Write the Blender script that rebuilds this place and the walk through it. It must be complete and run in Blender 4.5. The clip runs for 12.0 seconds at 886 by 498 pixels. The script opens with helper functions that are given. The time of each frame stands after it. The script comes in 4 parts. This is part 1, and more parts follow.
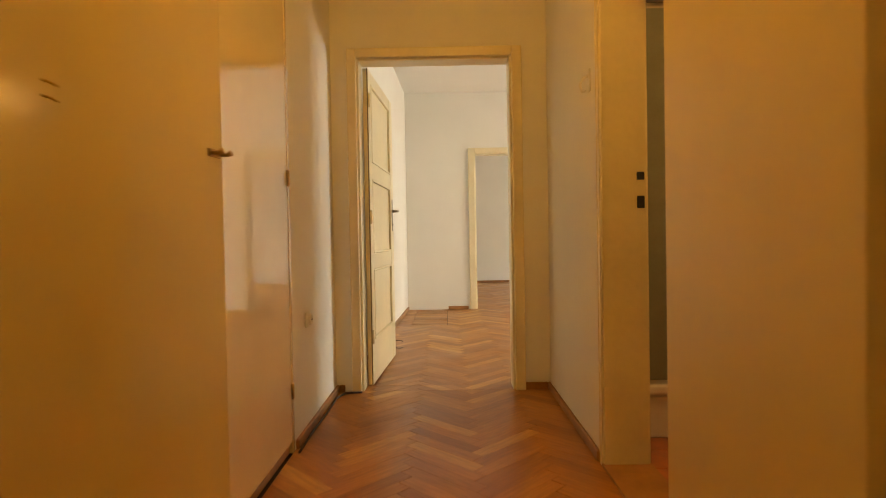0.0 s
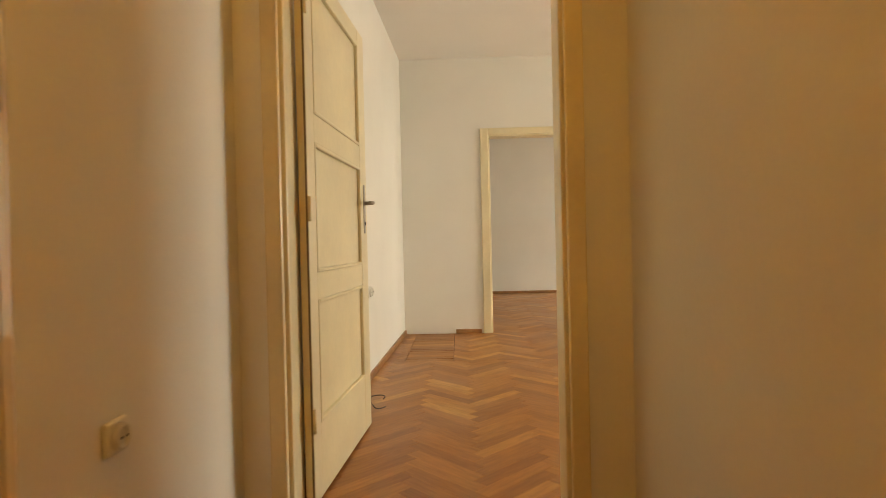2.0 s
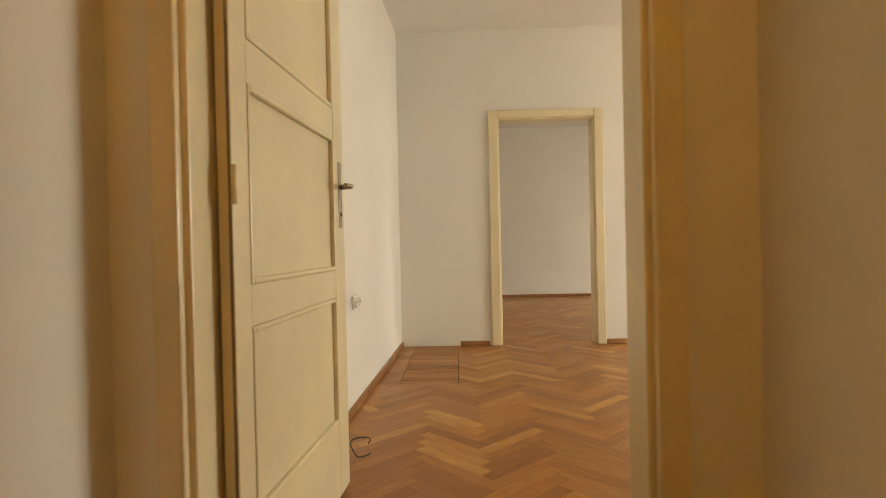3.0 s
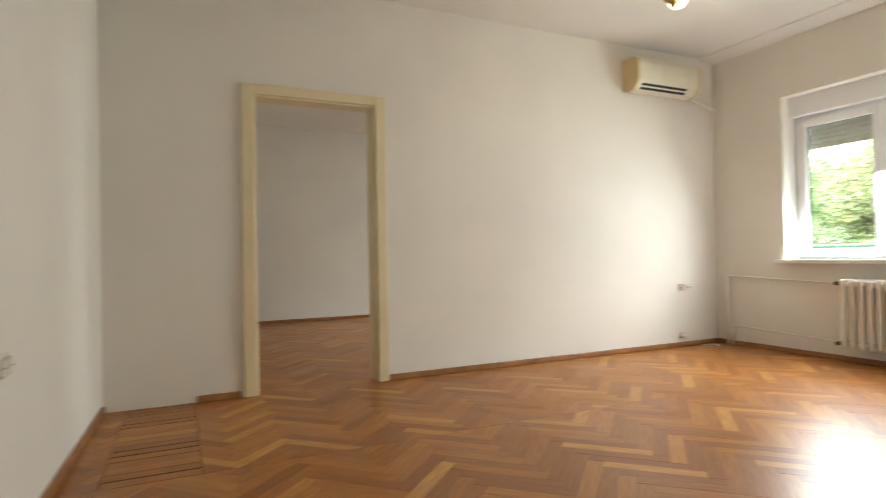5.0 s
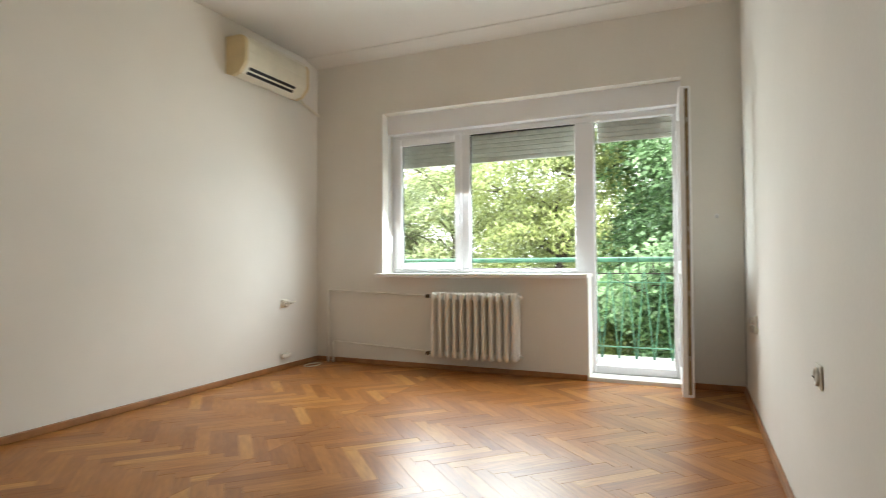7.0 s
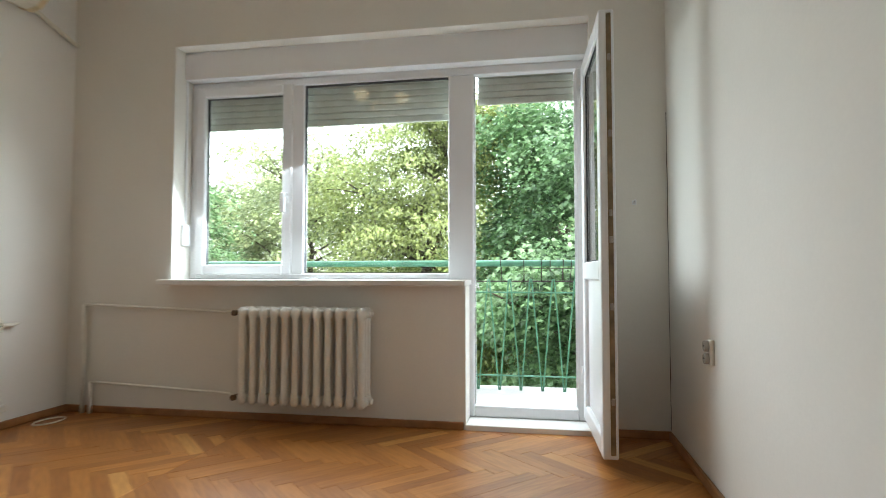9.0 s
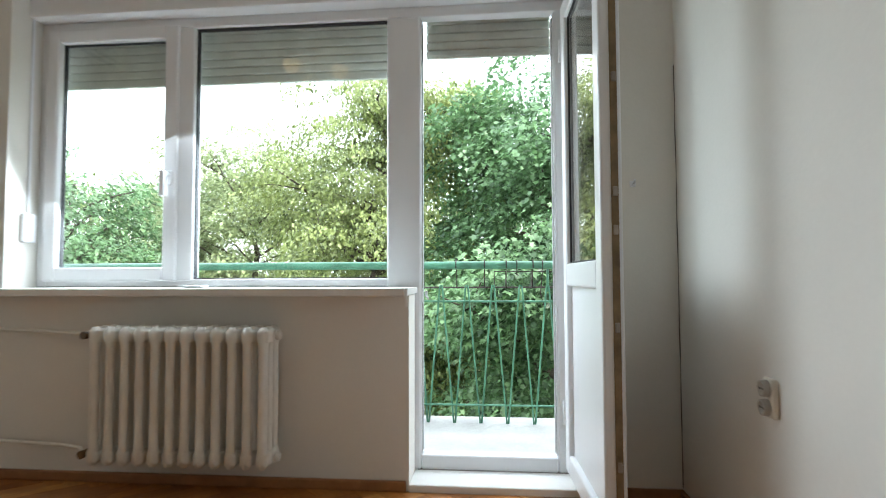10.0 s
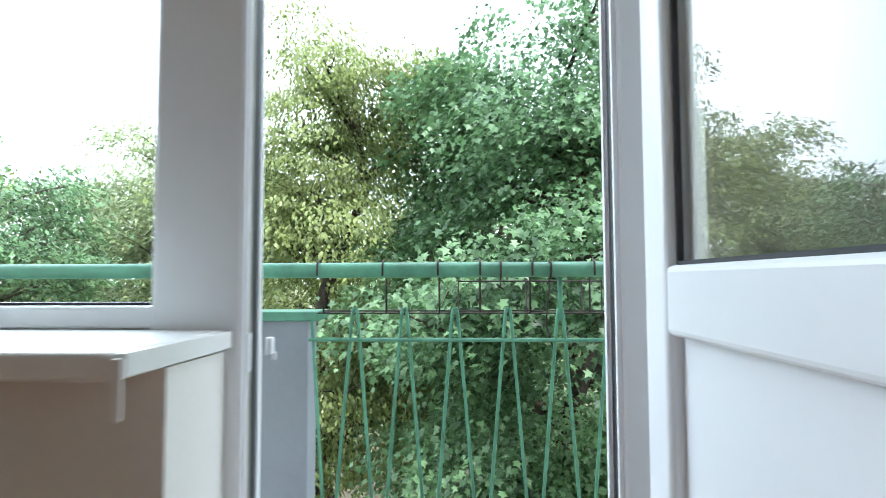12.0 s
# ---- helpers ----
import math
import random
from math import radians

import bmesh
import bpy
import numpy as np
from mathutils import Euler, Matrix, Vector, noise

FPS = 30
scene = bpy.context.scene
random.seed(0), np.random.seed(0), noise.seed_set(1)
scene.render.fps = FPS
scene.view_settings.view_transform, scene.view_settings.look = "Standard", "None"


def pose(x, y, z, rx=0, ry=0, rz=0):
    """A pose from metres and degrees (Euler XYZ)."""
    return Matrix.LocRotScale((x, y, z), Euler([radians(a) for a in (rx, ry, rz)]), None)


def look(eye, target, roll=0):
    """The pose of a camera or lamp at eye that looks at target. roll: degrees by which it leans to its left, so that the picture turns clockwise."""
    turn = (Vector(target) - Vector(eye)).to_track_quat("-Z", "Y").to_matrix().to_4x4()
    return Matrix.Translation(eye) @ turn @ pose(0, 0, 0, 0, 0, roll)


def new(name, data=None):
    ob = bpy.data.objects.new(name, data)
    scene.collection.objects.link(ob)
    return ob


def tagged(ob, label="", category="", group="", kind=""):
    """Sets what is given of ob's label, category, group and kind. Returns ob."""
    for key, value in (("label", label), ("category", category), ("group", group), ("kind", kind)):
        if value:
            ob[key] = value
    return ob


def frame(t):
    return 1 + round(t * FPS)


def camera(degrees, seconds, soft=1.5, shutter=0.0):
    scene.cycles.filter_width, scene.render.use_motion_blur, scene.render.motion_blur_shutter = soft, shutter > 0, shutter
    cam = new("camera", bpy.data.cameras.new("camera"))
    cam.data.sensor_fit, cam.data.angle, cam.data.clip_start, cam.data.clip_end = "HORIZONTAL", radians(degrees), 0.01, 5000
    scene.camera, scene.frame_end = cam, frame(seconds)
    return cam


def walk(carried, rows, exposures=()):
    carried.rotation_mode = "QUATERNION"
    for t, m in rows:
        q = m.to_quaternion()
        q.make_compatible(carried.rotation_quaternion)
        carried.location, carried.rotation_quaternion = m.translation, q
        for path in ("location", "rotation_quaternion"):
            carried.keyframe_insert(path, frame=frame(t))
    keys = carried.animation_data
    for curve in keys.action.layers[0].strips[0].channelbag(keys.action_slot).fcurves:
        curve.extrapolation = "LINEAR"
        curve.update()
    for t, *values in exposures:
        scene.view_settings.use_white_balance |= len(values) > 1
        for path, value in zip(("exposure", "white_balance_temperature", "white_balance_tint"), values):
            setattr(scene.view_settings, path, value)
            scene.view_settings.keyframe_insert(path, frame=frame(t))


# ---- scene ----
cam = camera(76.1, 12.0, soft=0.85, shutter=0.5)

PATH = [
    (0, (-1.331, -7.591, 0.949), (-1.344, -5.591, 0.913), -1.0),
    (0.5, (-1.285, -7.178, 0.953), (-1.311, -5.178, 0.921), -1.1),
    (1, (-1.299, -6.788, 0.947), (-1.342, -4.788, 0.92), -1.2),
    (1.5, (-1.319, -6.399, 0.955), (-1.362, -4.399, 0.934), -1.3),
    (2, (-1.279, -5.983, 0.962), (-1.333, -3.984, 0.94), -1.3),
    (2.5, (-1.269, -5.599, 0.951), (-1.342, -3.601, 0.929), -1.2),
    (4.5, (-1.472, -4.283, 0.953), (-1.023, -2.334, 0.962), -1.4),
    (5, (-1.422, -4.094, 0.932), (-0.575, -2.282, 0.959), -1.1),
    (5.5, (-1.283, -3.935, 0.93), (-0.168, -2.275, 0.971), -1.0),
    (6, (-1.171, -3.768, 0.953), (0.169, -2.284, 0.988), -0.9),
    (6.5, (-1.128, -3.529, 0.967), (0.512, -2.385, 1.002), -0.6),
    (7, (-0.994, -3.352, 0.957), (0.838, -2.55, 0.999), -0.4),
    (7.5, (-0.701, -3.285, 0.936), (1.185, -2.623, 0.989), -0.2),
    (9.3, (0.631, -3.001, 0.883), (2.61, -2.729, 0.972), -0.0),
    (9.5, (0.803, -2.987, 0.885), (2.788, -2.761, 0.976), -0.0),
    (10, (1.219, -2.972, 0.895), (3.208, -2.783, 0.99), -0.2),
    (10.5, (1.666, -3.006, 0.902), (3.657, -2.848, 0.999), -0.4),
    (11, (2.076, -2.999, 0.898), (4.069, -2.861, 1.002), -0.4),
    (11.5, (2.471, -2.971, 0.914), (4.466, -2.875, 1.028), -0.1),
    (12, (2.864, -3.001, 0.926), (4.858, -2.9, 1.036), -0.2),
]
EXPOSURES = [(0, 3.52, 8450, 9), (2.5, 3.2, 8500, 9), (4.5, 2.78, 7000, 8), (5.5, 2.58, 6800, 7), (7.5, 2.05, 6550, 6), (9.5, 1.7, 6150, 5), (12, 1.17, 5750, 5)]
walk(cam, [(t, look(eye, target, roll)) for t, eye, target, roll in PATH], EXPOSURES)

# ---- light ----
SUN_ELEVATION, SUN_AZIMUTH = radians(54), radians(218)
world = bpy.data.worlds.new("sky")
scene.world = world
world.use_nodes = True
wt = world.node_tree
sky = wt.nodes.new("ShaderNodeTexSky")
sky.sky_type, sky.sun_disc = "NISHITA", False
sky.sun_elevation, sky.sun_rotation = SUN_ELEVATION, SUN_AZIMUTH
sky.air_density, sky.dust_density, sky.ozone_density = 1.0, 10.0, 0.2
wt.nodes["Background"].inputs[1].default_value = 0.15
haze = wt.nodes.new("ShaderNodeMix")
haze.data_type = "RGBA"
haze.inputs[0].default_value = 0.85
haze.inputs[7].default_value = (13.0, 13.6, 14.4, 1)
wt.links.new(sky.outputs[0], haze.inputs[6])
wt.links.new(haze.outputs[2], wt.nodes["Background"].inputs[0])

sun_data = bpy.data.lights.new("sun", "SUN")
sun_data.energy, sun_data.angle, sun_data.color = 2.4, radians(10), (1.0, 0.93, 0.82)
sun = new("sun", sun_data)
sun_way = Vector((math.sin(SUN_AZIMUTH) * math.cos(SUN_ELEVATION), math.cos(SUN_AZIMUTH) * math.cos(SUN_ELEVATION), math.sin(SUN_ELEVATION)))
sun.matrix_world = look(sun_way * 40, (0, 0, 0))


def window_light(name, y, z, width, height, power):
    """Daylight of the sky in a window's opening."""
    data = bpy.data.lights.new(name, "AREA")
    data.shape, data.size, data.size_y = "RECTANGLE", width, height
    data.energy, data.color = power, (0.88, 0.95, 1.0)
    ob = new(name, data)
    ob.matrix_world = look((3.915, y, z), (2.915, y - 0.3, z - 0.6))
    return ob


window_light("window_daylight", -1.62, 1.4, 1.7, 0.95, 15.5)
window_light("far_window_daylight", 2.3, 1.5, 1.4, 1.2, 9.0)


# ---- materials ----
def mat(name, color, rough=0.5, metal=0.0, vary=0.06, scale=6.0, bump=0.0, bump_scale=60.0, coat=0.0, rough_vary=0.0, stain=None):
    m = bpy.data.materials.new(name)
    m.use_nodes = True
    nt = m.node_tree
    b = nt.nodes["Principled BSDF"]
    b.inputs["Roughness"].default_value, b.inputs["Metallic"].default_value = rough, metal
    b.inputs["Coat Weight"].default_value = coat
    co = nt.nodes.new("ShaderNodeTexCoord")
    n1 = nt.nodes.new("ShaderNodeTexNoise")
    n1.inputs["Scale"].default_value, n1.inputs["Detail"].default_value = scale, 6
    nt.links.new(co.outputs["Object"], n1.inputs["Vector"])
    n2 = nt.nodes.new("ShaderNodeTexNoise")
    n2.inputs["Scale"].default_value, n2.inputs["Detail"].default_value = bump_scale, 4
    nt.links.new(co.outputs["Object"], n2.inputs["Vector"])
    ramp = nt.nodes.new("ShaderNodeValToRGB")
    lo = [max(0, c * (1 - vary * 2)) for c in color] if stain is None else list(stain)
    ramp.color_ramp.elements[0].position, ramp.color_ramp.elements[1].position = 0.3, 0.72
    ramp.color_ramp.elements[0].color = (*lo, 1)
    ramp.color_ramp.elements[1].color = (*[min(1, c * (1 + vary)) for c in color], 1)
    add = nt.nodes.new("ShaderNodeMath")
    add.operation = "MULTIPLY_ADD"
    add.inputs[1].default_value, add.inputs[2].default_value = 0.3, -0.15
    nt.links.new(n2.outputs[0], add.inputs[0])
    mix = nt.nodes.new("ShaderNodeMath")
    mix.operation = "ADD"
    nt.links.new(n1.outputs[0], mix.inputs[0])
    nt.links.new(add.outputs[0], mix.inputs[1])
    nt.links.new(mix.outputs[0], ramp.inputs[0])
    nt.links.new(ramp.outputs[0], b.inputs["Base Color"])
    if rough_vary:
        r = nt.nodes.new("ShaderNodeMath")
        r.operation = "MULTIPLY_ADD"
        r.inputs[1].default_value, r.inputs[2].default_value = rough_vary, rough - rough_vary / 2
        nt.links.new(n1.outputs[0], r.inputs[0])
        nt.links.new(r.outputs[0], b.inputs["Roughness"])
    if bump:
        bp = nt.nodes.new("ShaderNodeBump")
        bp.inputs["Strength"].default_value, bp.inputs["Distance"].default_value = bump, 0.004
        nt.links.new(n2.outputs[0], bp.inputs["Height"])
        nt.links.new(bp.outputs[0], b.inputs["Normal"])
    return m


def glow(name, color, strength):
    m = bpy.data.materials.new(name)
    m.use_nodes = True
    b = m.node_tree.nodes["Principled BSDF"]
    b.inputs["Base Color"].default_value = (*color, 1)
    b.inputs["Emission Color"].default_value = (*color, 1)
    b.inputs["Emission Strength"].default_value = strength
    return m


def glass_material(name):
    """A clear pane: sharp reflections that grow towards grazing angles over straight transmission."""
    m = bpy.data.materials.new(name)
    m.use_nodes = True
    nt = m.node_tree
    nt.nodes.remove(nt.nodes["Principled BSDF"])
    g = nt.nodes.new("ShaderNodeBsdfGlossy")
    g.inputs["Roughness"].default_value = 0.0
    t = nt.nodes.new("ShaderNodeBsdfTransparent")
    t.inputs[0].default_value = (0.985, 0.995, 0.99, 1)
    w = nt.nodes.new("ShaderNodeLayerWeight")
    w.inputs[0].default_value = 0.5
    p = nt.nodes.new("ShaderNodeMath")
    p.operation = "POWER"
    p.inputs[1].default_value = 3.0
    k = nt.nodes.new("ShaderNodeMath")
    k.operation, k.use_clamp = "MULTIPLY_ADD", True
    k.inputs[1].default_value, k.inputs[2].default_value = 0.9, 0.035
    mx = nt.nodes.new("ShaderNodeMixShader")
    nt.links.new(w.outputs["Facing"], p.inputs[0])
    nt.links.new(p.outputs[0], k.inputs[0])
    nt.links.new(k.outputs[0], mx.inputs[0])
    nt.links.new(t.outputs[0], mx.inputs[1])
    nt.links.new(g.outputs[0], mx.inputs[2])
    nt.links.new(mx.outputs[0], nt.nodes["Material Output"].inputs[0])
    return m


def leaf_material(name, dark, light):
    m = bpy.data.materials.new(name)
    m.use_nodes = True
    nt = m.node_tree
    nt.nodes.remove(nt.nodes["Principled BSDF"])
    geo = nt.nodes.new("ShaderNodeNewGeometry")
    co = nt.nodes.new("ShaderNodeTexCoord")
    n = nt.nodes.new("ShaderNodeTexNoise")
    n.inputs["Scale"].default_value = 0.7
    nt.links.new(co.outputs["Object"], n.inputs["Vector"])
    mix = nt.nodes.new("ShaderNodeMath")
    mix.operation = "MULTIPLY_ADD"
    mix.inputs[1].default_value = 0.55
    nt.links.new(geo.outputs["Random Per Island"], mix.inputs[0])
    nt.links.new(n.outputs[0], mix.inputs[2])
    ramp = nt.nodes.new("ShaderNodeValToRGB")
    ramp.color_ramp.elements[0].position, ramp.color_ramp.elements[1].position = 0.35, 1.0
    ramp.color_ramp.elements[0].color, ramp.color_ramp.elements[1].color = (*dark, 1), (*light, 1)
    nt.links.new(mix.outputs[0], ramp.inputs[0])
    d = nt.nodes.new("ShaderNodeBsdfPrincipled")
    d.inputs["Roughness"].default_value = 0.42
    t = nt.nodes.new("ShaderNodeBsdfTranslucent")
    nt.links.new(ramp.outputs[0], d.inputs["Base Color"])
    nt.links.new(ramp.outputs[0], t.inputs[0])
    mx = nt.nodes.new("ShaderNodeMixShader")
    mx.inputs[0].default_value = 0.36
    nt.links.new(d.outputs[0], mx.inputs[1])
    nt.links.new(t.outputs[0], mx.inputs[2])
    nt.links.new(mx.outputs[0], nt.nodes["Material Output"].inputs[0])
    return m


def parquet_material():
    m = bpy.data.materials.new("oak_parquet")
    m.use_nodes = True
    nt = m.node_tree
    b = nt.nodes["Principled BSDF"]
    uv = nt.nodes.new("ShaderNodeUVMap")
    uv.uv_map = "plank"
    info = nt.nodes.new("ShaderNodeObjectInfo")
    geo = nt.nodes.new("ShaderNodeNewGeometry")
    s = nt.nodes.new("ShaderNodeMath")
    s.operation = "ADD"
    nt.links.new(info.outputs["Random"], s.inputs[0])
    nt.links.new(geo.outputs["Random Per Island"], s.inputs[1])
    fr = nt.nodes.new("ShaderNodeMath")
    fr.operation = "FRACT"
    nt.links.new(s.outputs[0], fr.inputs[0])
    ofs = nt.nodes.new("ShaderNodeVectorMath")
    ofs.operation = "MULTIPLY_ADD"
    ofs.inputs[1].default_value = (3.0, 28.0, 1.0)
    comb = nt.nodes.new("ShaderNodeCombineXYZ")
    mul = nt.nodes.new("ShaderNodeMath")
    mul.operation = "MULTIPLY"
    mul.inputs[1].default_value = 57.0
    nt.links.new(fr.outputs[0], mul.inputs[0])
    nt.links.new(mul.outputs[0], comb.inputs[0])
    nt.links.new(mul.outputs[0], comb.inputs[1])
    nt.links.new(uv.outputs[0], ofs.inputs[0])
    nt.links.new(comb.outputs[0], ofs.inputs[2])
    grain = nt.nodes.new("ShaderNodeTexNoise")
    grain.inputs["Scale"].default_value, grain.inputs["Detail"].default_value, grain.inputs["Distortion"].default_value = 2.5, 6, 0.15
    nt.links.new(ofs.outputs[0], grain.inputs["Vector"])
    tone = nt.nodes.new("ShaderNodeValToRGB")
    tone.color_ramp.elements[0].position, tone.color_ramp.elements[1].position = 0.0, 1.0
    tone.color_ramp.elements[0].color, tone.color_ramp.elements[1].color = (0.29, 0.103, 0.019, 1), (0.58, 0.295, 0.082, 1)
    e = tone.color_ramp.elements.new(0.45)
    e.color = (0.37, 0.146, 0.030, 1)
    e = tone.color_ramp.elements.new(0.88)
    e.color = (0.45, 0.192, 0.044, 1)
    nt.links.new(fr.outputs[0], tone.inputs[0])
    gr = nt.nodes.new("ShaderNodeValToRGB")
    gr.color_ramp.elements[0].position, gr.color_ramp.elements[1].position = 0.32, 0.66
    gr.color_ramp.elements[0].color, gr.color_ramp.elements[1].color = (0.78, 0.73, 0.68, 1), (1.1, 1.1, 1.1, 1)
    nt.links.new(grain.outputs[0], gr.inputs[0])
    mx = nt.nodes.new("ShaderNodeMix")
    mx.data_type, mx.blend_type = "RGBA", "MULTIPLY"
    mx.inputs[0].default_value = 1.0
    nt.links.new(tone.outputs[0], mx.inputs[6])
    nt.links.new(gr.outputs[0], mx.inputs[7])
    nt.links.new(mx.outputs[2], b.inputs["Base Color"])
    co = nt.nodes.new("ShaderNodeTexCoord")
    wear = nt.nodes.new("ShaderNodeTexNoise")
    wear.inputs["Scale"].default_value, wear.inputs["Detail"].default_value = 2.2, 5
    nt.links.new(geo.outputs["Position"], wear.inputs["Vector"])
    rr = nt.nodes.new("ShaderNodeMapRange")
    rr.inputs[3].default_value, rr.inputs[4].default_value = 0.2, 0.5
    nt.links.new(wear.outputs[0], rr.inputs[0])
    b.inputs["Specular IOR Level"].default_value = 0.44
    nt.links.new(rr.outputs[0], b.inputs["Roughness"])
    bp = nt.nodes.new("ShaderNodeBump")
    bp.inputs["Strength"].default_value, bp.inputs["Distance"].default_value = 0.05, 0.002
    nt.links.new(grain.outputs[0], bp.inputs["Height"])
    nt.links.new(bp.outputs[0], b.inputs["Normal"])
    return m


PLASTER = mat("wall_plaster", (0.80, 0.775, 0.72), 0.75, vary=0.025, scale=1.3, bump=0.12, bump_scale=90)
CEILING = mat("ceiling_paint", (0.82, 0.80, 0.76), 0.85, vary=0.02, scale=1.0, bump=0.08, bump_scale=80)
CREAM = mat("cream_door_paint", (0.78, 0.68, 0.46), 0.32, vary=0.05, scale=3, bump=0.08, bump_scale=40, rough_vary=0.15)
# brown for the worn lock strip, and painted shade for the hinge gap
EDGE = mat("worn_strip_and_gap_shade", (0.25, 0.18, 0.10), 0.6, vary=0.2, scale=14)
GLOSS = mat("cupboard_paint", (0.70, 0.57, 0.34), 0.12, vary=0.03, scale=2, bump=0.012, bump_scale=5, rough_vary=0.04, coat=1.0)
SATIN = mat("satin_door_paint", (0.70, 0.57, 0.34), 0.42, vary=0.03, scale=2, bump=0.03, bump_scale=9, rough_vary=0.05)
UPVC = mat("white_upvc", (0.84, 0.85, 0.87), 0.3, vary=0.01, scale=4)
GASKET = mat("dark_gasket", (0.03, 0.03, 0.035), 0.6)
SILL = mat("white_sill", (0.84, 0.83, 0.80), 0.3, vary=0.03, scale=5)
RADIATOR = mat("radiator_enamel", (0.80, 0.775, 0.71), 0.33, vary=0.04, scale=12, bump=0.1, bump_scale=50)
BRASS = mat("aged_brass", (0.45, 0.30, 0.12), 0.35, 1.0, vary=0.15, scale=20)
STEEL = mat("worn_nickel", (0.42, 0.38, 0.33), 0.35, 1.0, vary=0.12, scale=25)
CHROME = mat("chrome_profile", (0.75, 0.75, 0.75), 0.15, 1.0, vary=0.03)
OLDBRASS = mat("tarnished_brass", (0.13, 0.075, 0.03), 0.5, vary=0.3, scale=30)
BASEWOOD = mat("baseboard_wood", (0.34, 0.155, 0.058), 0.4, vary=0.15, scale=8)
DARK = mat("dark_subfloor", (0.035, 0.02, 0.012), 0.8, vary=0.2)
GREEN = mat("green_rail_paint", (0.12, 0.32, 0.205), 0.38, vary=0.16, scale=10, bump=0.2, bump_scale=60)
WIRE = mat("rusty_wire", (0.07, 0.05, 0.045), 0.6, 0.4, vary=0.3, scale=40)
CONCRETE = mat("balcony_concrete", (0.40, 0.395, 0.38), 0.85, vary=0.12, scale=4, bump=0.4, bump_scale=50)
PARAPET = mat("grey_parapet_paint", (0.30, 0.32, 0.35), 0.6, vary=0.05, scale=4)
RENDER = mat("facade_render", (0.55, 0.52, 0.46), 0.9, vary=0.08, scale=3, bump=0.3)
SHUTTER = mat("shutter_slats", (0.60, 0.62, 0.56), 0.5, vary=0.06, scale=9)
ACBODY = mat("aged_ac_plastic", (0.75, 0.71, 0.59), 0.4, vary=0.04, scale=5)
ACSIDE = mat("yellowed_ac_plastic", (0.68, 0.55, 0.32), 0.42, vary=0.06, scale=5)
BLACK = mat("black_slot", (0.012, 0.012, 0.012), 0.6)
PLASTIC = mat("socket_plastic", (0.78, 0.74, 0.65), 0.35, vary=0.06, scale=20)
GREYPLASTIC = mat("grey_plastic", (0.42, 0.39, 0.34), 0.45, vary=0.08, scale=20)
REDTILE = mat("red_floor_tile", (0.40, 0.11, 0.045), 0.35, vary=0.15, scale=9)
WALLTILE = mat("cream_wall_tile", (0.72, 0.62, 0.46), 0.2, vary=0.06, scale=5)
ACRYLIC = mat("white_acrylic", (0.80, 0.77, 0.70), 0.22, vary=0.03)
BARK = mat("tree_bark", (0.085, 0.065, 0.05), 0.9, vary=0.3, scale=9, bump=0.8, bump_scale=25)
GRASS = mat("park_ground", (0.10, 0.12, 0.05), 0.95, vary=0.35, scale=0.5, bump=0.6, bump_scale=8, stain=(0.16, 0.12, 0.08))
LEAF_MAPLE = leaf_material("maple_leaves", (0.034, 0.074, 0.032), (0.215, 0.365, 0.17))
LEAF_LIME = leaf_material("lime_leaves", (0.055, 0.085, 0.028), (0.34, 0.40, 0.14))
# paler than the near leaves: the haze of distance is put into the colour
LEAF_FAR = leaf_material("haze_paled_leaves", (0.10, 0.14, 0.06), (0.40, 0.46, 0.23))
GLASS = glass_material("window_glass")
FROST = mat("smoked_shower_glass", (0.30, 0.31, 0.24), 0.25, vary=0.05)
PARQUET = parquet_material()
BULB = glow("lit_glass_shade", (1.0, 0.74, 0.40), 1.0)
HALLBULB = glow("lit_hall_globe", (1.0, 0.56, 0.14), 5.3)
TUBE = glow("lit_tube", (1.0, 0.58, 0.21), 11.5)


# ---- mesh helpers ----
def box(bm, x0, y0, z0, x1, y1, z1, bevel=0.0, seg=2):
    lo = (min(x0, x1), min(y0, y1), min(z0, z1))
    hi = (max(x0, x1), max(y0, y1), max(z0, z1))
    v = [bm.verts.new((hi[0] if i & 1 else lo[0], hi[1] if i & 2 else lo[1], hi[2] if i & 4 else lo[2])) for i in range(8)]
    faces = [bm.faces.new([v[i] for i in q]) for q in ((0, 2, 3, 1), (4, 5, 7, 6), (0, 1, 5, 4), (2, 6, 7, 3), (0, 4, 6, 2), (1, 3, 7, 5))]
    if bevel:
        edges = list({e for f in faces for e in f.edges})
        bmesh.ops.bevel(bm, geom=edges, offset=bevel, segments=seg, affect="EDGES", profile=0.5)
    return bm


def boxes(*args):
    bm = bmesh.new()
    for a in args:
        box(bm, *a)
    return bm


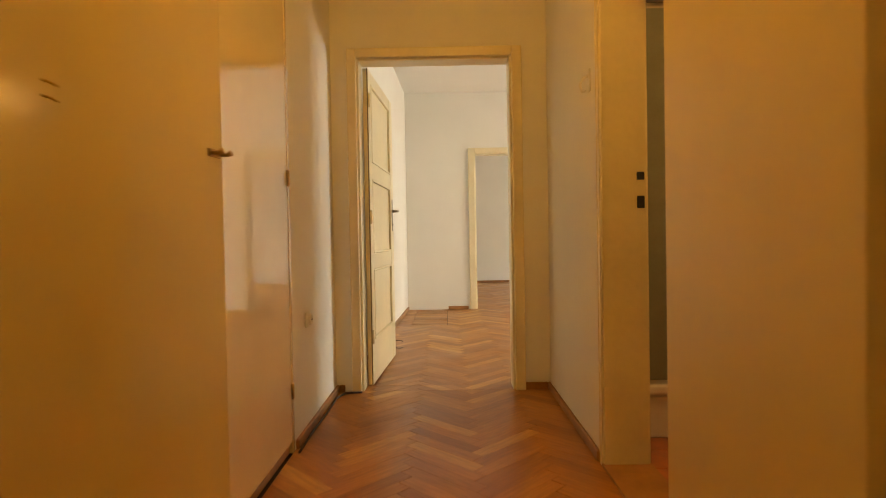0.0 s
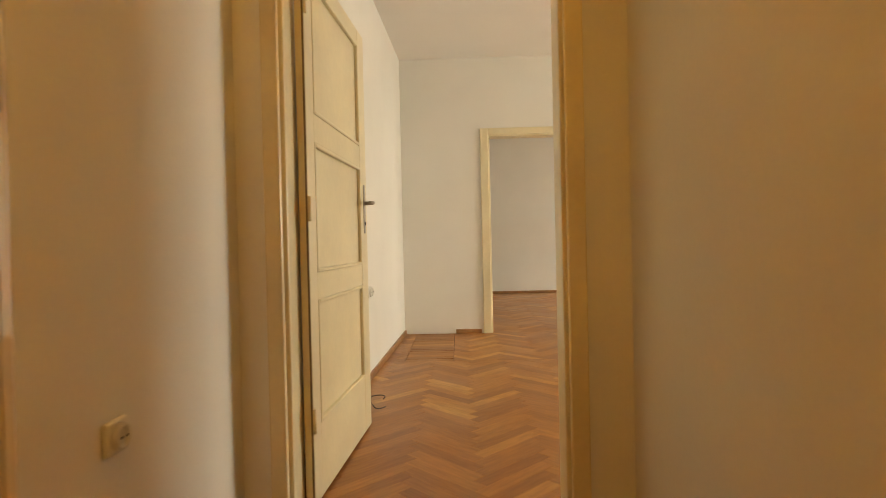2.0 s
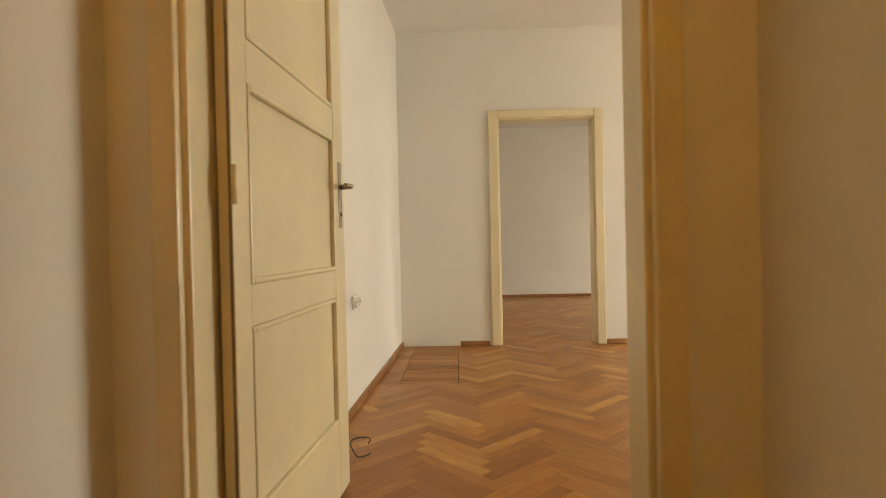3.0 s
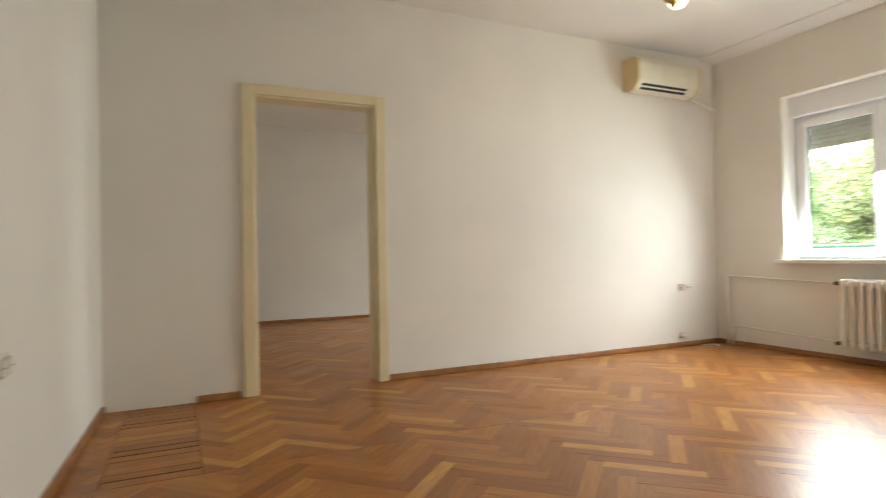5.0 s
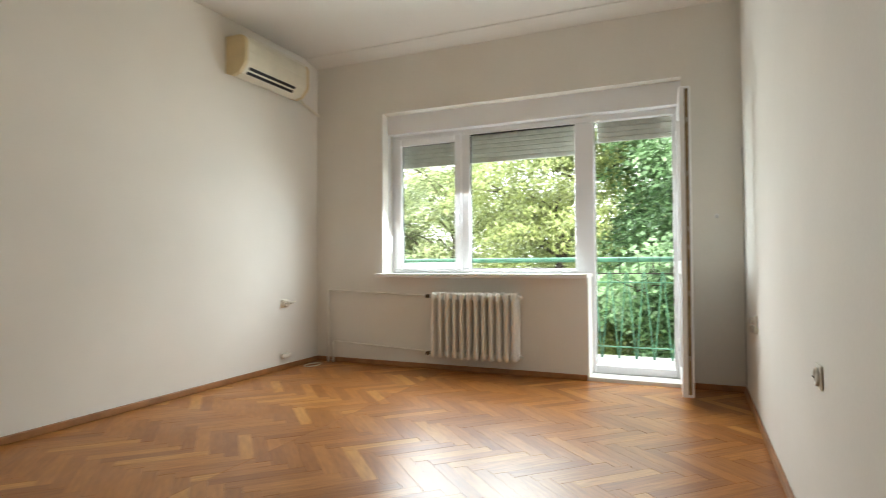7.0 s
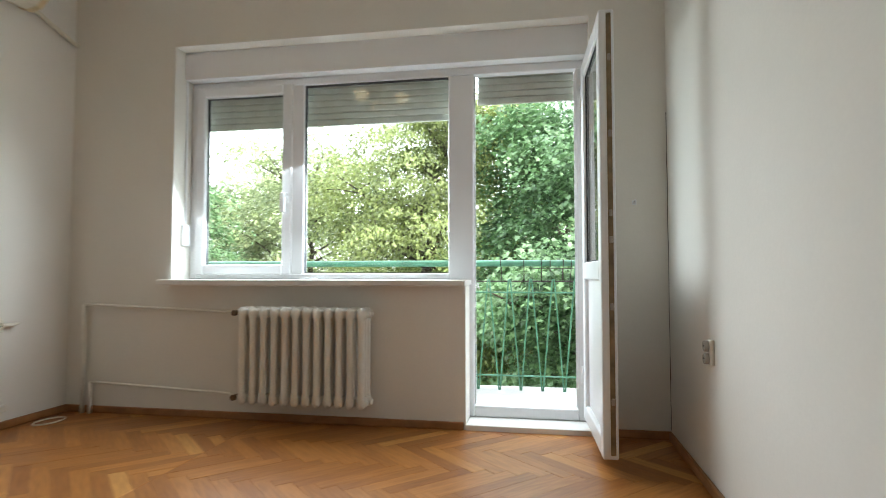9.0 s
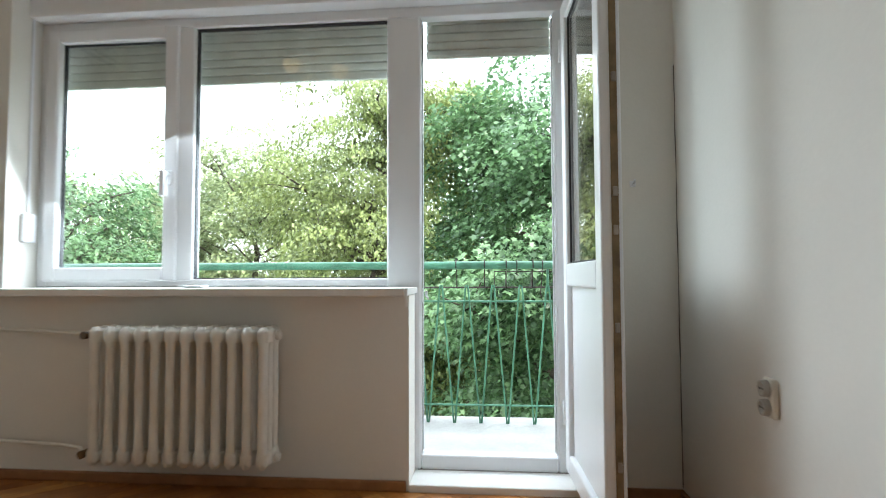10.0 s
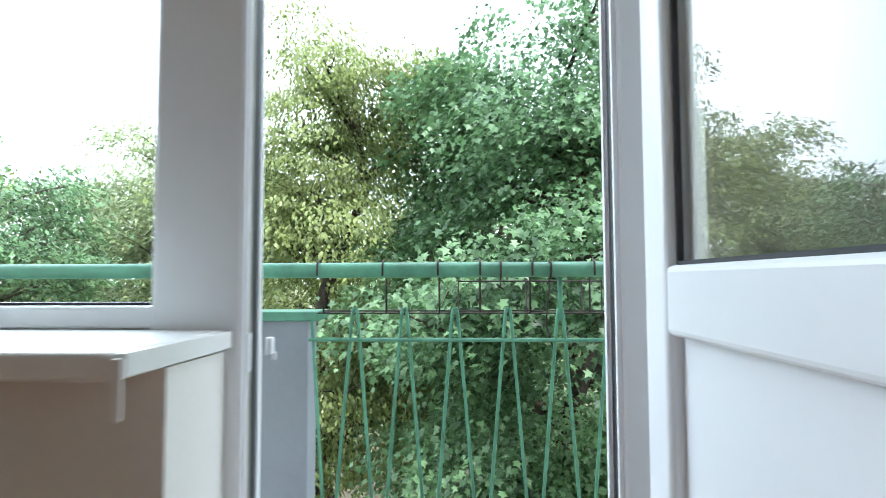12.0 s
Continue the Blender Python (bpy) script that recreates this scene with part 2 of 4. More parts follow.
def tube(bm, points, radius, seg=10, closed=False):
    """A round bar along points; radius is one number or one for each point."""
    pts = [Vector(p) for p in points]
    rings = []
    n = len(pts)
    for i, p in enumerate(pts):
        a = pts[max(i - 1, 0)] if not closed else pts[i - 1]
        c = pts[min(i + 1, n - 1)] if not closed else pts[(i + 1) % n]
        d = (c - a).normalized()
        side = d.orthogonal().normalized() if not rings else (last - d * last.dot(d)).normalized()
        last = side
        up = d.cross(side)
        r = radius if isinstance(radius, (int, float)) else radius[i]
        rings.append([bm.verts.new(p + (side * math.cos(t) + up * math.sin(t)) * r) for t in (2 * math.pi * k / seg for k in range(seg))])
    for i in range(n if closed else n - 1):
        a, c = rings[i], rings[(i + 1) % n]
        for k in range(seg):
            f = bm.faces.new((a[k], a[(k + 1) % seg], c[(k + 1) % seg], c[k]))
            f.smooth = True
    if not closed:
        bm.faces.new(rings[0][::-1])
        bm.faces.new(rings[-1])
    return bm


def lathe(bm, profile, centre=(0, 0, 0), seg=24, axis="Z"):
    rings = []
    for r, h in profile:
        ring = []
        for k in range(seg):
            t = 2 * math.pi * k / seg
            p = {"Z": (r * math.cos(t), r * math.sin(t), h), "Y": (r * math.cos(t), h, r * math.sin(t)), "X": (h, r * math.cos(t), r * math.sin(t))}[axis]
            ring.append(bm.verts.new(Vector(centre) + Vector(p)))
        rings.append(ring)
    for a, c in zip(rings, rings[1:]):
        for k in range(seg):
            bm.faces.new((a[k], a[(k + 1) % seg], c[(k + 1) % seg], c[k])).smooth = True
    bm.faces.new(rings[0][::-1])
    bm.faces.new(rings[-1])
    bmesh.ops.recalc_face_normals(bm, faces=bm.faces)
    return bm


def mesh_of(name, bm, material):
    bmesh.ops.recalc_face_normals(bm, faces=bm.faces)
    me = bpy.data.meshes.new(name)
    bm.to_mesh(me)
    bm.free()
    me.materials.append(material)
    return me


def part(name, bm, material, parent=None, label=""):
    ob = new(name, mesh_of(name, bm, material))
    ob.parent = parent
    return tagged(ob, label)


def structure(name, bm, material, label):
    return tagged(part(name, bm, material), label, kind="structure")


def thing(name, label, category, at=(0, 0, 0), group=""):
    ob = new(name)
    ob.empty_display_size = 0.1
    ob.location = at
    return tagged(ob, label, category, group)


# ---- plan ----
WEST, EAST, SOUTH = -2.0, 3.595, -3.705
WEST_N, WEST_S = -1.862, -1.997
OUT = 3.93
CEIL = 2.90
HALL_L, HALL_R, HALL_N, HALL_S = -2.035, -0.695, -4.06, -8.6
PART_N = -3.93
FAR_N = 4.5
ND = (-0.950, -0.058, 2.090)
HD = (-1.882, -0.906, 2.082)
BATH = (-6.05, -5.262, 2.06)
WIN = (-2.60, -0.735, 0.80, 2.33)
BDOOR = (-3.30, -2.60)

structure("wall_north", boxes((WEST, 0, 0, ND[0], 0.15, CEIL), (ND[1], 0, 0, EAST, 0.15, CEIL), (ND[0], 0, ND[2], ND[1], 0.15, CEIL)), PLASTER, "white plastered wall with a doorway to the next room")


def prism(outline, z0, z1):
    bm = bmesh.new()
    low, high = ([bm.verts.new((x, y, z)) for x, y in outline] for z in (z0, z1))
    bm.faces.new(low[::-1])
    bm.faces.new(high)
    for i in range(len(low)):
        j = (i + 1) % len(low)
        bm.faces.new((low[i], low[j], high[j], high[i]))
    return bm


structure("wall_west", prism([(-2.3, HALL_N + 0.005), (WEST_S, HALL_N + 0.005), (WEST_N, 0.0), (WEST_N, FAR_N + 0.2), (-2.3, FAR_N + 0.2)], 0, CEIL), PLASTER, "white plastered side wall")
structure("wall_south", boxes((0.32, SOUTH - 0.13, 0, EAST, SOUTH, CEIL), (0.32, HALL_N, 0, 0.45, SOUTH - 0.13, CEIL)), PLASTER, "white plastered wall with two sockets")
structure("wall_hall_end", boxes((WEST, HALL_N, 0, HD[0], PART_N, CEIL), (HD[1], HALL_N, 0, 0.32, PART_N, CEIL), (HD[0], HALL_N, HD[2], HD[1], PART_N, CEIL), (HALL_L - 0.3, HALL_N, 0, WEST, HALL_N + 0.005, CEIL)), PLASTER, "thin white partition with a doorway between hall and room")
structure("wall_east", boxes((EAST, WIN[1], 0, OUT, FAR_N + 0.2, 0.80), (EAST, WIN[1], 0.80, OUT, 1.5, CEIL), (EAST, 1.5, 2.2, OUT, 3.1, CEIL), (EAST, 3.1, 0.80, OUT, FAR_N + 0.2, CEIL),
                             (EAST, WIN[0], 0, OUT, WIN[1], 0.812), (3.79, WIN[0], 0.812, OUT - 0.01, WIN[1], 0.85), (EAST, BDOOR[0], 2.33, OUT, WIN[1], CEIL), (EAST, -4.2, 0, OUT, BDOOR[0], CEIL)), PLASTER, "white plastered outer wall with window and balcony door")
structure("wall_far_room", boxes((WEST, FAR_N, 0, EAST, FAR_N + 0.2, CEIL)), PLASTER, "white plastered back wall of the next room")
structure("wall_hall_left", boxes((HALL_L - 0.3, HALL_S, 0, HALL_L, -6.79, CEIL), (HALL_L - 0.3, -5.05, 0, HALL_L, HALL_N, CEIL), (HALL_L - 0.3, -6.79, 0, HALL_L - 0.06, -5.05, CEIL)), PLASTER, "white plastered hall wall beside the built-in cupboard")
structure("wall_hall_right", boxes((HALL_R, BATH[1], 0, HALL_R + 0.18, HALL_N, CEIL), (HALL_R, HALL_S, 0, HALL_R + 0.18, BATH[0], CEIL), (HALL_R, BATH[0], BATH[2], HALL_R + 0.18, BATH[1], CEIL)), PLASTER, "white plastered hall wall with the bathroom doorway")
structure("wall_hall_back", boxes((HALL_L - 0.3, HALL_S - 0.2, 0, 1.2, HALL_S, CEIL)), PLASTER, "white plastered wall at the hall's end")
structure("wall_bath_east", boxes((1.0, HALL_S, 0, 1.2, HALL_N, CEIL)), WALLTILE, "cream tiled bathroom wall")
structure("wall_bath_north", boxes((HALL_R + 0.18, HALL_N - 0.03, 0, 1.0, HALL_N, CEIL)), WALLTILE, "cream tiled bathroom wall behind the shower")
structure("ceiling", boxes((WEST - 0.3, PART_N, CEIL, OUT, FAR_N + 0.2, CEIL + 0.2), (HALL_L - 0.3, HALL_S - 0.2, CEIL, 1.2, PART_N, CEIL + 0.2), (1.2, -4.2, CEIL, OUT, PART_N, CEIL + 0.2)), CEILING, "white painted ceiling")
structure("subfloor", boxes((WEST - 0.3, -4.2, -0.3, OUT, FAR_N + 0.2, -0.0125), (HALL_L - 0.3, HALL_S - 0.2, -0.3, 1.2, -4.2, -0.0125)), DARK, "dark subfloor under the parquet")

bm = bmesh.new()
cove = [(3.40, CEIL - 0.003), (3.405, CEIL - 0.012), (3.46, CEIL - 0.022), (3.53, CEIL - 0.032), (3.575, CEIL - 0.042), (EAST, CEIL - 0.052), (EAST, CEIL - 0.001), (3.40, CEIL - 0.001)]
ends = [[bm.verts.new((x, y, z)) for x, z in cove] for y in (SOUTH, 0.0)]
bm.faces.new(ends[0])
bm.faces.new(ends[1][::-1])
for i in range(len(cove)):
    j = (i + 1) % len(cove)
    bm.faces.new((ends[0][i], ends[1][i], ends[1][j], ends[0][j]))
structure("curtain_cornice", bm, CEILING, "white curtain cornice along the ceiling over the window")


# ---- baseboards ----
def baseboard(x0, y0, x1, y1, h=0.045, d=0.018):
    bm = bmesh.new()
    box(bm, x0, y0, 0, x1, y1, h, 0.006, 2)
    structure("baseboard", bm, BASEWOOD, "brown wooden baseboard strip")


B = 0.018
baseboard(0.02, -B, EAST, 0)
baseboard(-1.32, -B, -1.05, 0)
structure("baseboard", prism([(WEST_S, -3.9), (WEST_S + B, -3.9), (WEST_N + B, -0.02), (WEST_N, -0.02)], 0, 0.045), BASEWOOD, "brown wooden baseboard strip")
baseboard(EAST - B, -2.59, EAST, -B)
baseboard(EAST - B, SOUTH, EAST, -3.31)
baseboard(0.34, SOUTH, EAST - B, SOUTH + B)
baseboard(WEST, FAR_N - B, EAST, FAR_N)
baseboard(HALL_L, -5.03, HALL_L + B, HALL_N, 0.045)
baseboard(HALL_R - B, -5.22, HALL_R, HALL_N, 0.045)
baseboard(-0.855, HALL_N - B, HALL_R - B, HALL_N, 0.045)
baseboard(HALL_L + B, HALL_N - B, -1.98, HALL_N, 0.045)
baseboard(HALL_R - B, HALL_S, HALL_R, -6.81, 0.045)
baseboard(HALL_L, HALL_S, HALL_L + B, -6.86, 0.06)


# ---- door frames ----
def door_frame(name, label, axis, a0, a1, top, depth0, depth1, width_a=0.085, width_b=0.085, proud=0.028, head=0.085):
    """A painted lining with casings on both faces, in a wall along axis."""
    frame_ob = thing(name, label, "door frame")
    frame_ob["kind"] = "structure"

    def b(bm, p0, q0, z0, p1, q1, z1, bev=0.006):
        if axis == "x":
            box(bm, p0, q0, z0, p1, q1, z1, bev)
        else:
            box(bm, q0, p0, z0, q1, p1, z1, bev)

    t = 0.022
    for side, lo, hi in (("side_jamb", a0 - 0.004, a0 + t), ("side_jamb", a1 - t, a1 + 0.004)):
        bm = bmesh.new()
        b(bm, lo, depth0 - 0.004, 0, hi, depth1 + 0.004, top)
        part(side, bm, CREAM, frame_ob)
    bm = bmesh.new()
    b(bm, a0 + t, depth0 - 0.004, top - t, a1 - t, depth1 + 0.004, top)
    part("head_jamb", bm, CREAM, frame_ob)
    for q0, q1 in ((depth0 - proud, depth0 - 0.004), (depth1 + 0.004, depth1 + proud)):
        bm = bmesh.new()
        b(bm, a0 - width_a, q0, 0, a0 + 0.008, q1, top + head)
        part("casing", bm, CREAM, frame_ob)
        bm = bmesh.new()
        b(bm, a1 - 0.008, q0, 0, a1 + width_b, q1, top + head)
        part("casing", bm, CREAM, frame_ob)
        bm = bmesh.new()
        b(bm, a0 + 0.008, q0, top - 0.008, a1 - 0.008, q1, top + head)
        part("casing", bm, CREAM, frame_ob)
    return frame_ob


door_frame("door_frame_north", "cream painted door frame of the doorless opening to the next room", "x", ND[0], ND[1], ND[2], 0.0, 0.15, 0.078, 0.072, head=0.063)
door_frame("door_frame_hall", "cream painted door frame between hall and room", "x", HD[0], HD[1], HD[2], HALL_N, PART_N, 0.05, 0.055, 0.03, 0.05)
bath_frame = door_frame("door_frame_bath", "cream painted bathroom door frame with strike plate holes", "y", BATH[0], BATH[1], BATH[2], HALL_R, HALL_R + 0.18, 0.06, 0.03, 0.008)
for z0, z1 in ((1.175, 1.207), (1.06, 1.11)):
    part("strike_hole", boxes((-0.555, BATH[1] - 0.0255, z0, -0.525, BATH[1] - 0.0225, z1)), BLACK, bath_frame, "dark strike plate hole")
structure("bath_threshold", boxes((HALL_R - 0.01, BATH[0], -0.012, HALL_R + 0.19, BATH[1], 0.012)), BASEWOOD, "brown wooden threshold of the bathroom")


# ---- panelled room door, open against the wall ----
def panel_door():
    door = thing("door_1", "cream three-panel wooden door standing open against the wall", "door", (-1.817, -3.95, 0))
    door.rotation_euler = (0, 0, radians(-3.5))
    x0, x1, y0, y1 = -1.826, -1.79, -4.0, -3.048

    def local(bm):
        bmesh.ops.translate(bm, verts=bm.verts, vec=(1.79, 4.0, 0))
        return bm

    for name, ya, yb in (("stile", y0, y0 + 0.09), ("stile", y1 - 0.127, y1)):
        bm = bmesh.new()
        box(bm, x0, ya, 0.012, x1, yb, 2.05, 0.004)
        part(name, local(bm), CREAM, door)
    for za, zb in ((0.012, 0.29), (0.757, 0.86), (1.352, 1.46), (1.974, 2.05)):
        bm = bmesh.new()
        box(bm, x0 + 0.001, y0 + 0.09, za, x1 - 0.001, y1 - 0.127, zb, 0.003)
        part("rail", local(bm), CREAM, door)
    for za, zb in ((0.29, 0.757), (0.86, 1.352), (1.46, 1.974)):
        bm = bmesh.new()
        box(bm, x0 + 0.012, y0 + 0.085, za - 0.005, x1 - 0.014, y1 - 0.122, zb + 0.005)
        panel = part("panel", local(bm), CREAM, door)
        bm = bmesh.new()
        ya, yb, m = y0 + 0.09, y1 - 0.127, 0.016
        for a in ((ya, za, ya + m, zb), (yb - m, za, yb, zb), (ya + m, za, yb - m, za + m), (ya + m, zb - m, yb - m, zb)):
            box(bm, x1 - 0.016, a[0], a[1], x1 + 0.003, a[2], a[3], 0.005)
        part("moulding", local(bm), CREAM, panel)
    # dark strip that paints the shade of the gap between leaf and jamb
    bm = bmesh.new()
    box(bm, x1 - 0.009, y0 - 0.0035, 0.012, x1 - 0.002, y0 - 0.0005, 2.05)
    part("gap_strip", local(bm), EDGE, door, "dark strip standing in for the shaded gap at the hinge")
    bm = bmesh.new()
    yh = y1 - 0.058
    box(bm, x1 - 0.001, yh - 0.017, 1.02, x1 + 0.004, yh + 0.017, 1.27, 0.0015)
    plate = part("handle_plate", local(bm), STEEL, door, "worn nickel handle plate")
    bm = bmesh.new()
    tube(bm, [(x1 + 0.003, yh, 1.175), (x1 + 0.036, yh, 1.175), (x1 + 0.048, yh - 0.006, 1.175), (x1 + 0.052, yh - 0.02, 1.175), (x1 + 0.052, yh - 0.105, 1.172)], [0.011, 0.009, 0.009, 0.0095, 0.007], 12)
    part("lever", local(bm), STEEL, plate, "worn nickel lever")
    bm = bmesh.new()
    lathe(bm, [(0.008, 0), (0.008, 0.003), (0.003, 0.003)], (x1 + 0.004, yh, 1.07), 12, "X")
    part("keyhole", local(bm), BLACK, plate)
    for z in (0.28, 1.05, 1.8):
        bm = bmesh.new()
        tube(bm, [(x1 + 0.006, y0 - 0.004, z), (x1 + 0.006, y0 - 0.004, z + 0.09)], 0.007, 10)
        part("hinge", local(bm), CREAM, door)


panel_door()


# ---- built-in cupboard in the hall ----
def cupboard():
    c = thing("built_in_cupboard", "glossy cream two-door cupboard built into the hall wall", "cupboard", (HALL_L, -5.95, 0))

    def local(bm):
        bmesh.ops.translate(bm, verts=bm.verts, vec=(-HALL_L, 5.95, 0))
        return bm

    x0, x1 = HALL_L - 0.055, HALL_L + 0.004
    for strip in ((x0, -6.79, 0, x1, -6.735, CEIL - 0.002), (x0, -5.075, 0, x1 - 0.002, -5.05, CEIL - 0.002), (x0, -6.735, CEIL - 0.1, x1, -5.075, CEIL - 0.002)):
        part("surround", local(boxes(strip)), GLOSS, c)
    for ya, yb, hy, ky in ((-5.937, -5.078, -5.076, -5.915), (-6.732, -5.943, -6.735, -5.975)):
        bm = bmesh.new()
        box(bm, x0 + 0.01, ya, 0.05, x1 - 0.004, yb, CEIL - 0.105, 0.004)
        d = part("cupboard_door", local(bm), GLOSS, c)
        for z in (0.28, 1.23, 2.2) if hy > -6 else ():
            bm = bmesh.new()
            tall = 0.035
            tube(bm, [(x1 + 0.002, hy, z - tall), (x1 + 0.002, hy, z + tall)], 0.006, 10)
            part("hinge", local(bm), BRASS, d, "small brass hinge")
    bm = boxes((x0 + 0.02, -6.735, 0, x1 - 0.02, -5.075, 0.05))
    part("plinth", local(bm), BASEWOOD, c)


cupboard()


def hall_door():
    """A plain door leaf that stands open beside the hall wall."""
    hinge, free = Vector((-1.995, -7.11, 0)), Vector((-1.885, -6.18, 0))
    d = thing("door_3", "glossy cream flush door standing open beside the hall wall", "door", hinge)
    ang = math.atan2(free.y - hinge.y, free.x - hinge.x)
    d.rotation_euler = (0, 0, ang)
    w = (free - hinge).length
    bm = bmesh.new()
    box(bm, 0, 0.0, 0.012, w, 0.04, 2.1, 0.004)
    part("leaf", bm, GLOSS, d)
    bm = bmesh.new()
    box(bm, w - 0.07, -0.005, 1.155, w - 0.012, 0.001, 1.175, 0.002)
    for q in (w - 0.06, w - 0.02):
        tube(bm, [(q, -0.003, 1.165), (q, -0.022, 1.163), (q, -0.034, 1.168)], [0.005, 0.005, 0.008], 10)
    part("hook_plate", bm, BRASS, d, "small brass plate with two hooks")
    bm = bmesh.new()
    for z in (1.176, 1.2):
        tube(bm, [(0.39, -0.002, z + 0.004), (0.40, -0.008, z + 0.002), (0.412, -0.009, z - 0.001)], 0.0022, 6)
    part("coat_pegs", bm, BRASS, d, "two thin brass pegs")


hall_door()


# ---- bathroom seen through its doorway ----
def bathroom():
    tray = thing("shower_cabin", "shower cabin with white tray, smoked glass and chrome profiles", "shower", (0.0, -4.55, 0))

    def local(bm):
        bmesh.ops.translate(bm, verts=bm.verts, vec=(0, 4.55, 0))
        return bm

    bm = bmesh.new()
    box(bm, -0.50, -4.955, 0.0, 0.62, -4.12, 0.2, 0.01)
    box(bm, -0.51, -4.975, 0.2, 0.63, -4.10, 0.255, 0.02, 3)
    part("tray", local(bm), ACRYLIC, tray)
    bm = boxes((-0.50, -4.945, 0.27, -0.10, -4.938, 2.0))
    part("glass_panel", local(bm), FROST, tray, "smoked glass panel")
    bm = boxes((-0.04, -4.93, 0.27, 0.60, -4.923, 2.0))
    part("glass_door", local(bm), FROST, tray, "smoked glass sliding door")
    for x in (-0.495, -0.09, 0.02, 0.60):
        bm = bmesh.new()
        box(bm, x - 0.02, -4.96, 0.256, x + 0.02, -4.91, 2.02, 0.008)
        part("profile", local(bm), CHROME, tray, "vertical chrome profile")
    bm = bmesh.new()
    box(bm, -0.5, -4.96, 2.02, 0.62, -4.91, 2.06, 0.006)
    part("top_rail", local(bm), CHROME, tray, "chrome top rail")
    bm = bmesh.new()
    lathe(bm, [(0.008, -0.03), (0.02, -0.025), (0.022, -0.01), (0.01, 0.0)], (-0.055, -4.962, 1.24), 16, "Y")
    part("knob", local(bm), BRASS, tray, "round reddish brass knob")


bathroom()


def bath_door():
    d = thing("door_2", "glossy cream flush bathroom door folded back against the hall wall", "door", (HALL_R - 0.03, -6.07, 0))

    def local(bm):
        bmesh.ops.translate(bm, verts=bm.verts, vec=(0.03 - HALL_R, 6.07, 0))
        return bm

    bm = bmesh.new()
    box(bm, HALL_R - 0.052, -6.80, 0.012, HALL_R - 0.012, -6.078, 2.045, 0.003)
    part("leaf", local(bm), SATIN, d)
    for z in (0.3, 1.75):
        bm = bmesh.new()
        tube(bm, [(HALL_R - 0.012, -6.07, z), (HALL_R - 0.012, -6.07, z + 0.08)], 0.007, 10)
        part("hinge", local(bm), CREAM, d)


bath_door()
mirror_lamp = thing("mirror_lamp", "small lit lamp on the cream bathroom tiles", "lamp", (1.0, -5.5, 1.95))
bm = bmesh.new()
box(bm, -0.03, -0.2, -0.03, 0.0, 0.2, 0.03, 0.006)
part("base", bm, CHROME, mirror_lamp)
bm = bmesh.new()
tube(bm, [(-0.055, -0.17, 0), (-0.055, 0.17, 0)], 0.025, 12)
part("tube", bm, TUBE, mirror_lamp, "warm lit tube")


# ---- window and balcony door ----
def ring(bm, x0, x1, y0, y1, z0, z1, w, bevel=0.008):
    box(bm, x0, y0, z0, x1, y0 + w, z1, bevel)
    box(bm, x0, y1 - w, z0, x1, y1, z1, bevel)
    box(bm, x0, y0 + w - 0.001, z0, x1, y1 - w + 0.001, z0 + w, bevel)
    box(bm, x0, y0 + w - 0.001, z1 - w, x1, y1 - w + 0.001, z1, bevel)
    return bm


def pane(y0, y1, z0, z1, x, parent):
    ob = part("pane", boxes((x, y0, z0, x + 0.006, y1, z1)), GLASS, parent, "clear double glazing")
    ob.visible_shadow = False
    return ob


def roller(y0, y1, top, bottom, parent, n_h=0.042, x=3.887):
    z = top
    while z > bottom + 0.01:
        bm = bmesh.new()
        box(bm, x, y0, z - n_h, x + 0.018, y1, z, 0.0085, 3)
        part("slat", bm, SHUTTER, parent)
        z -= n_h


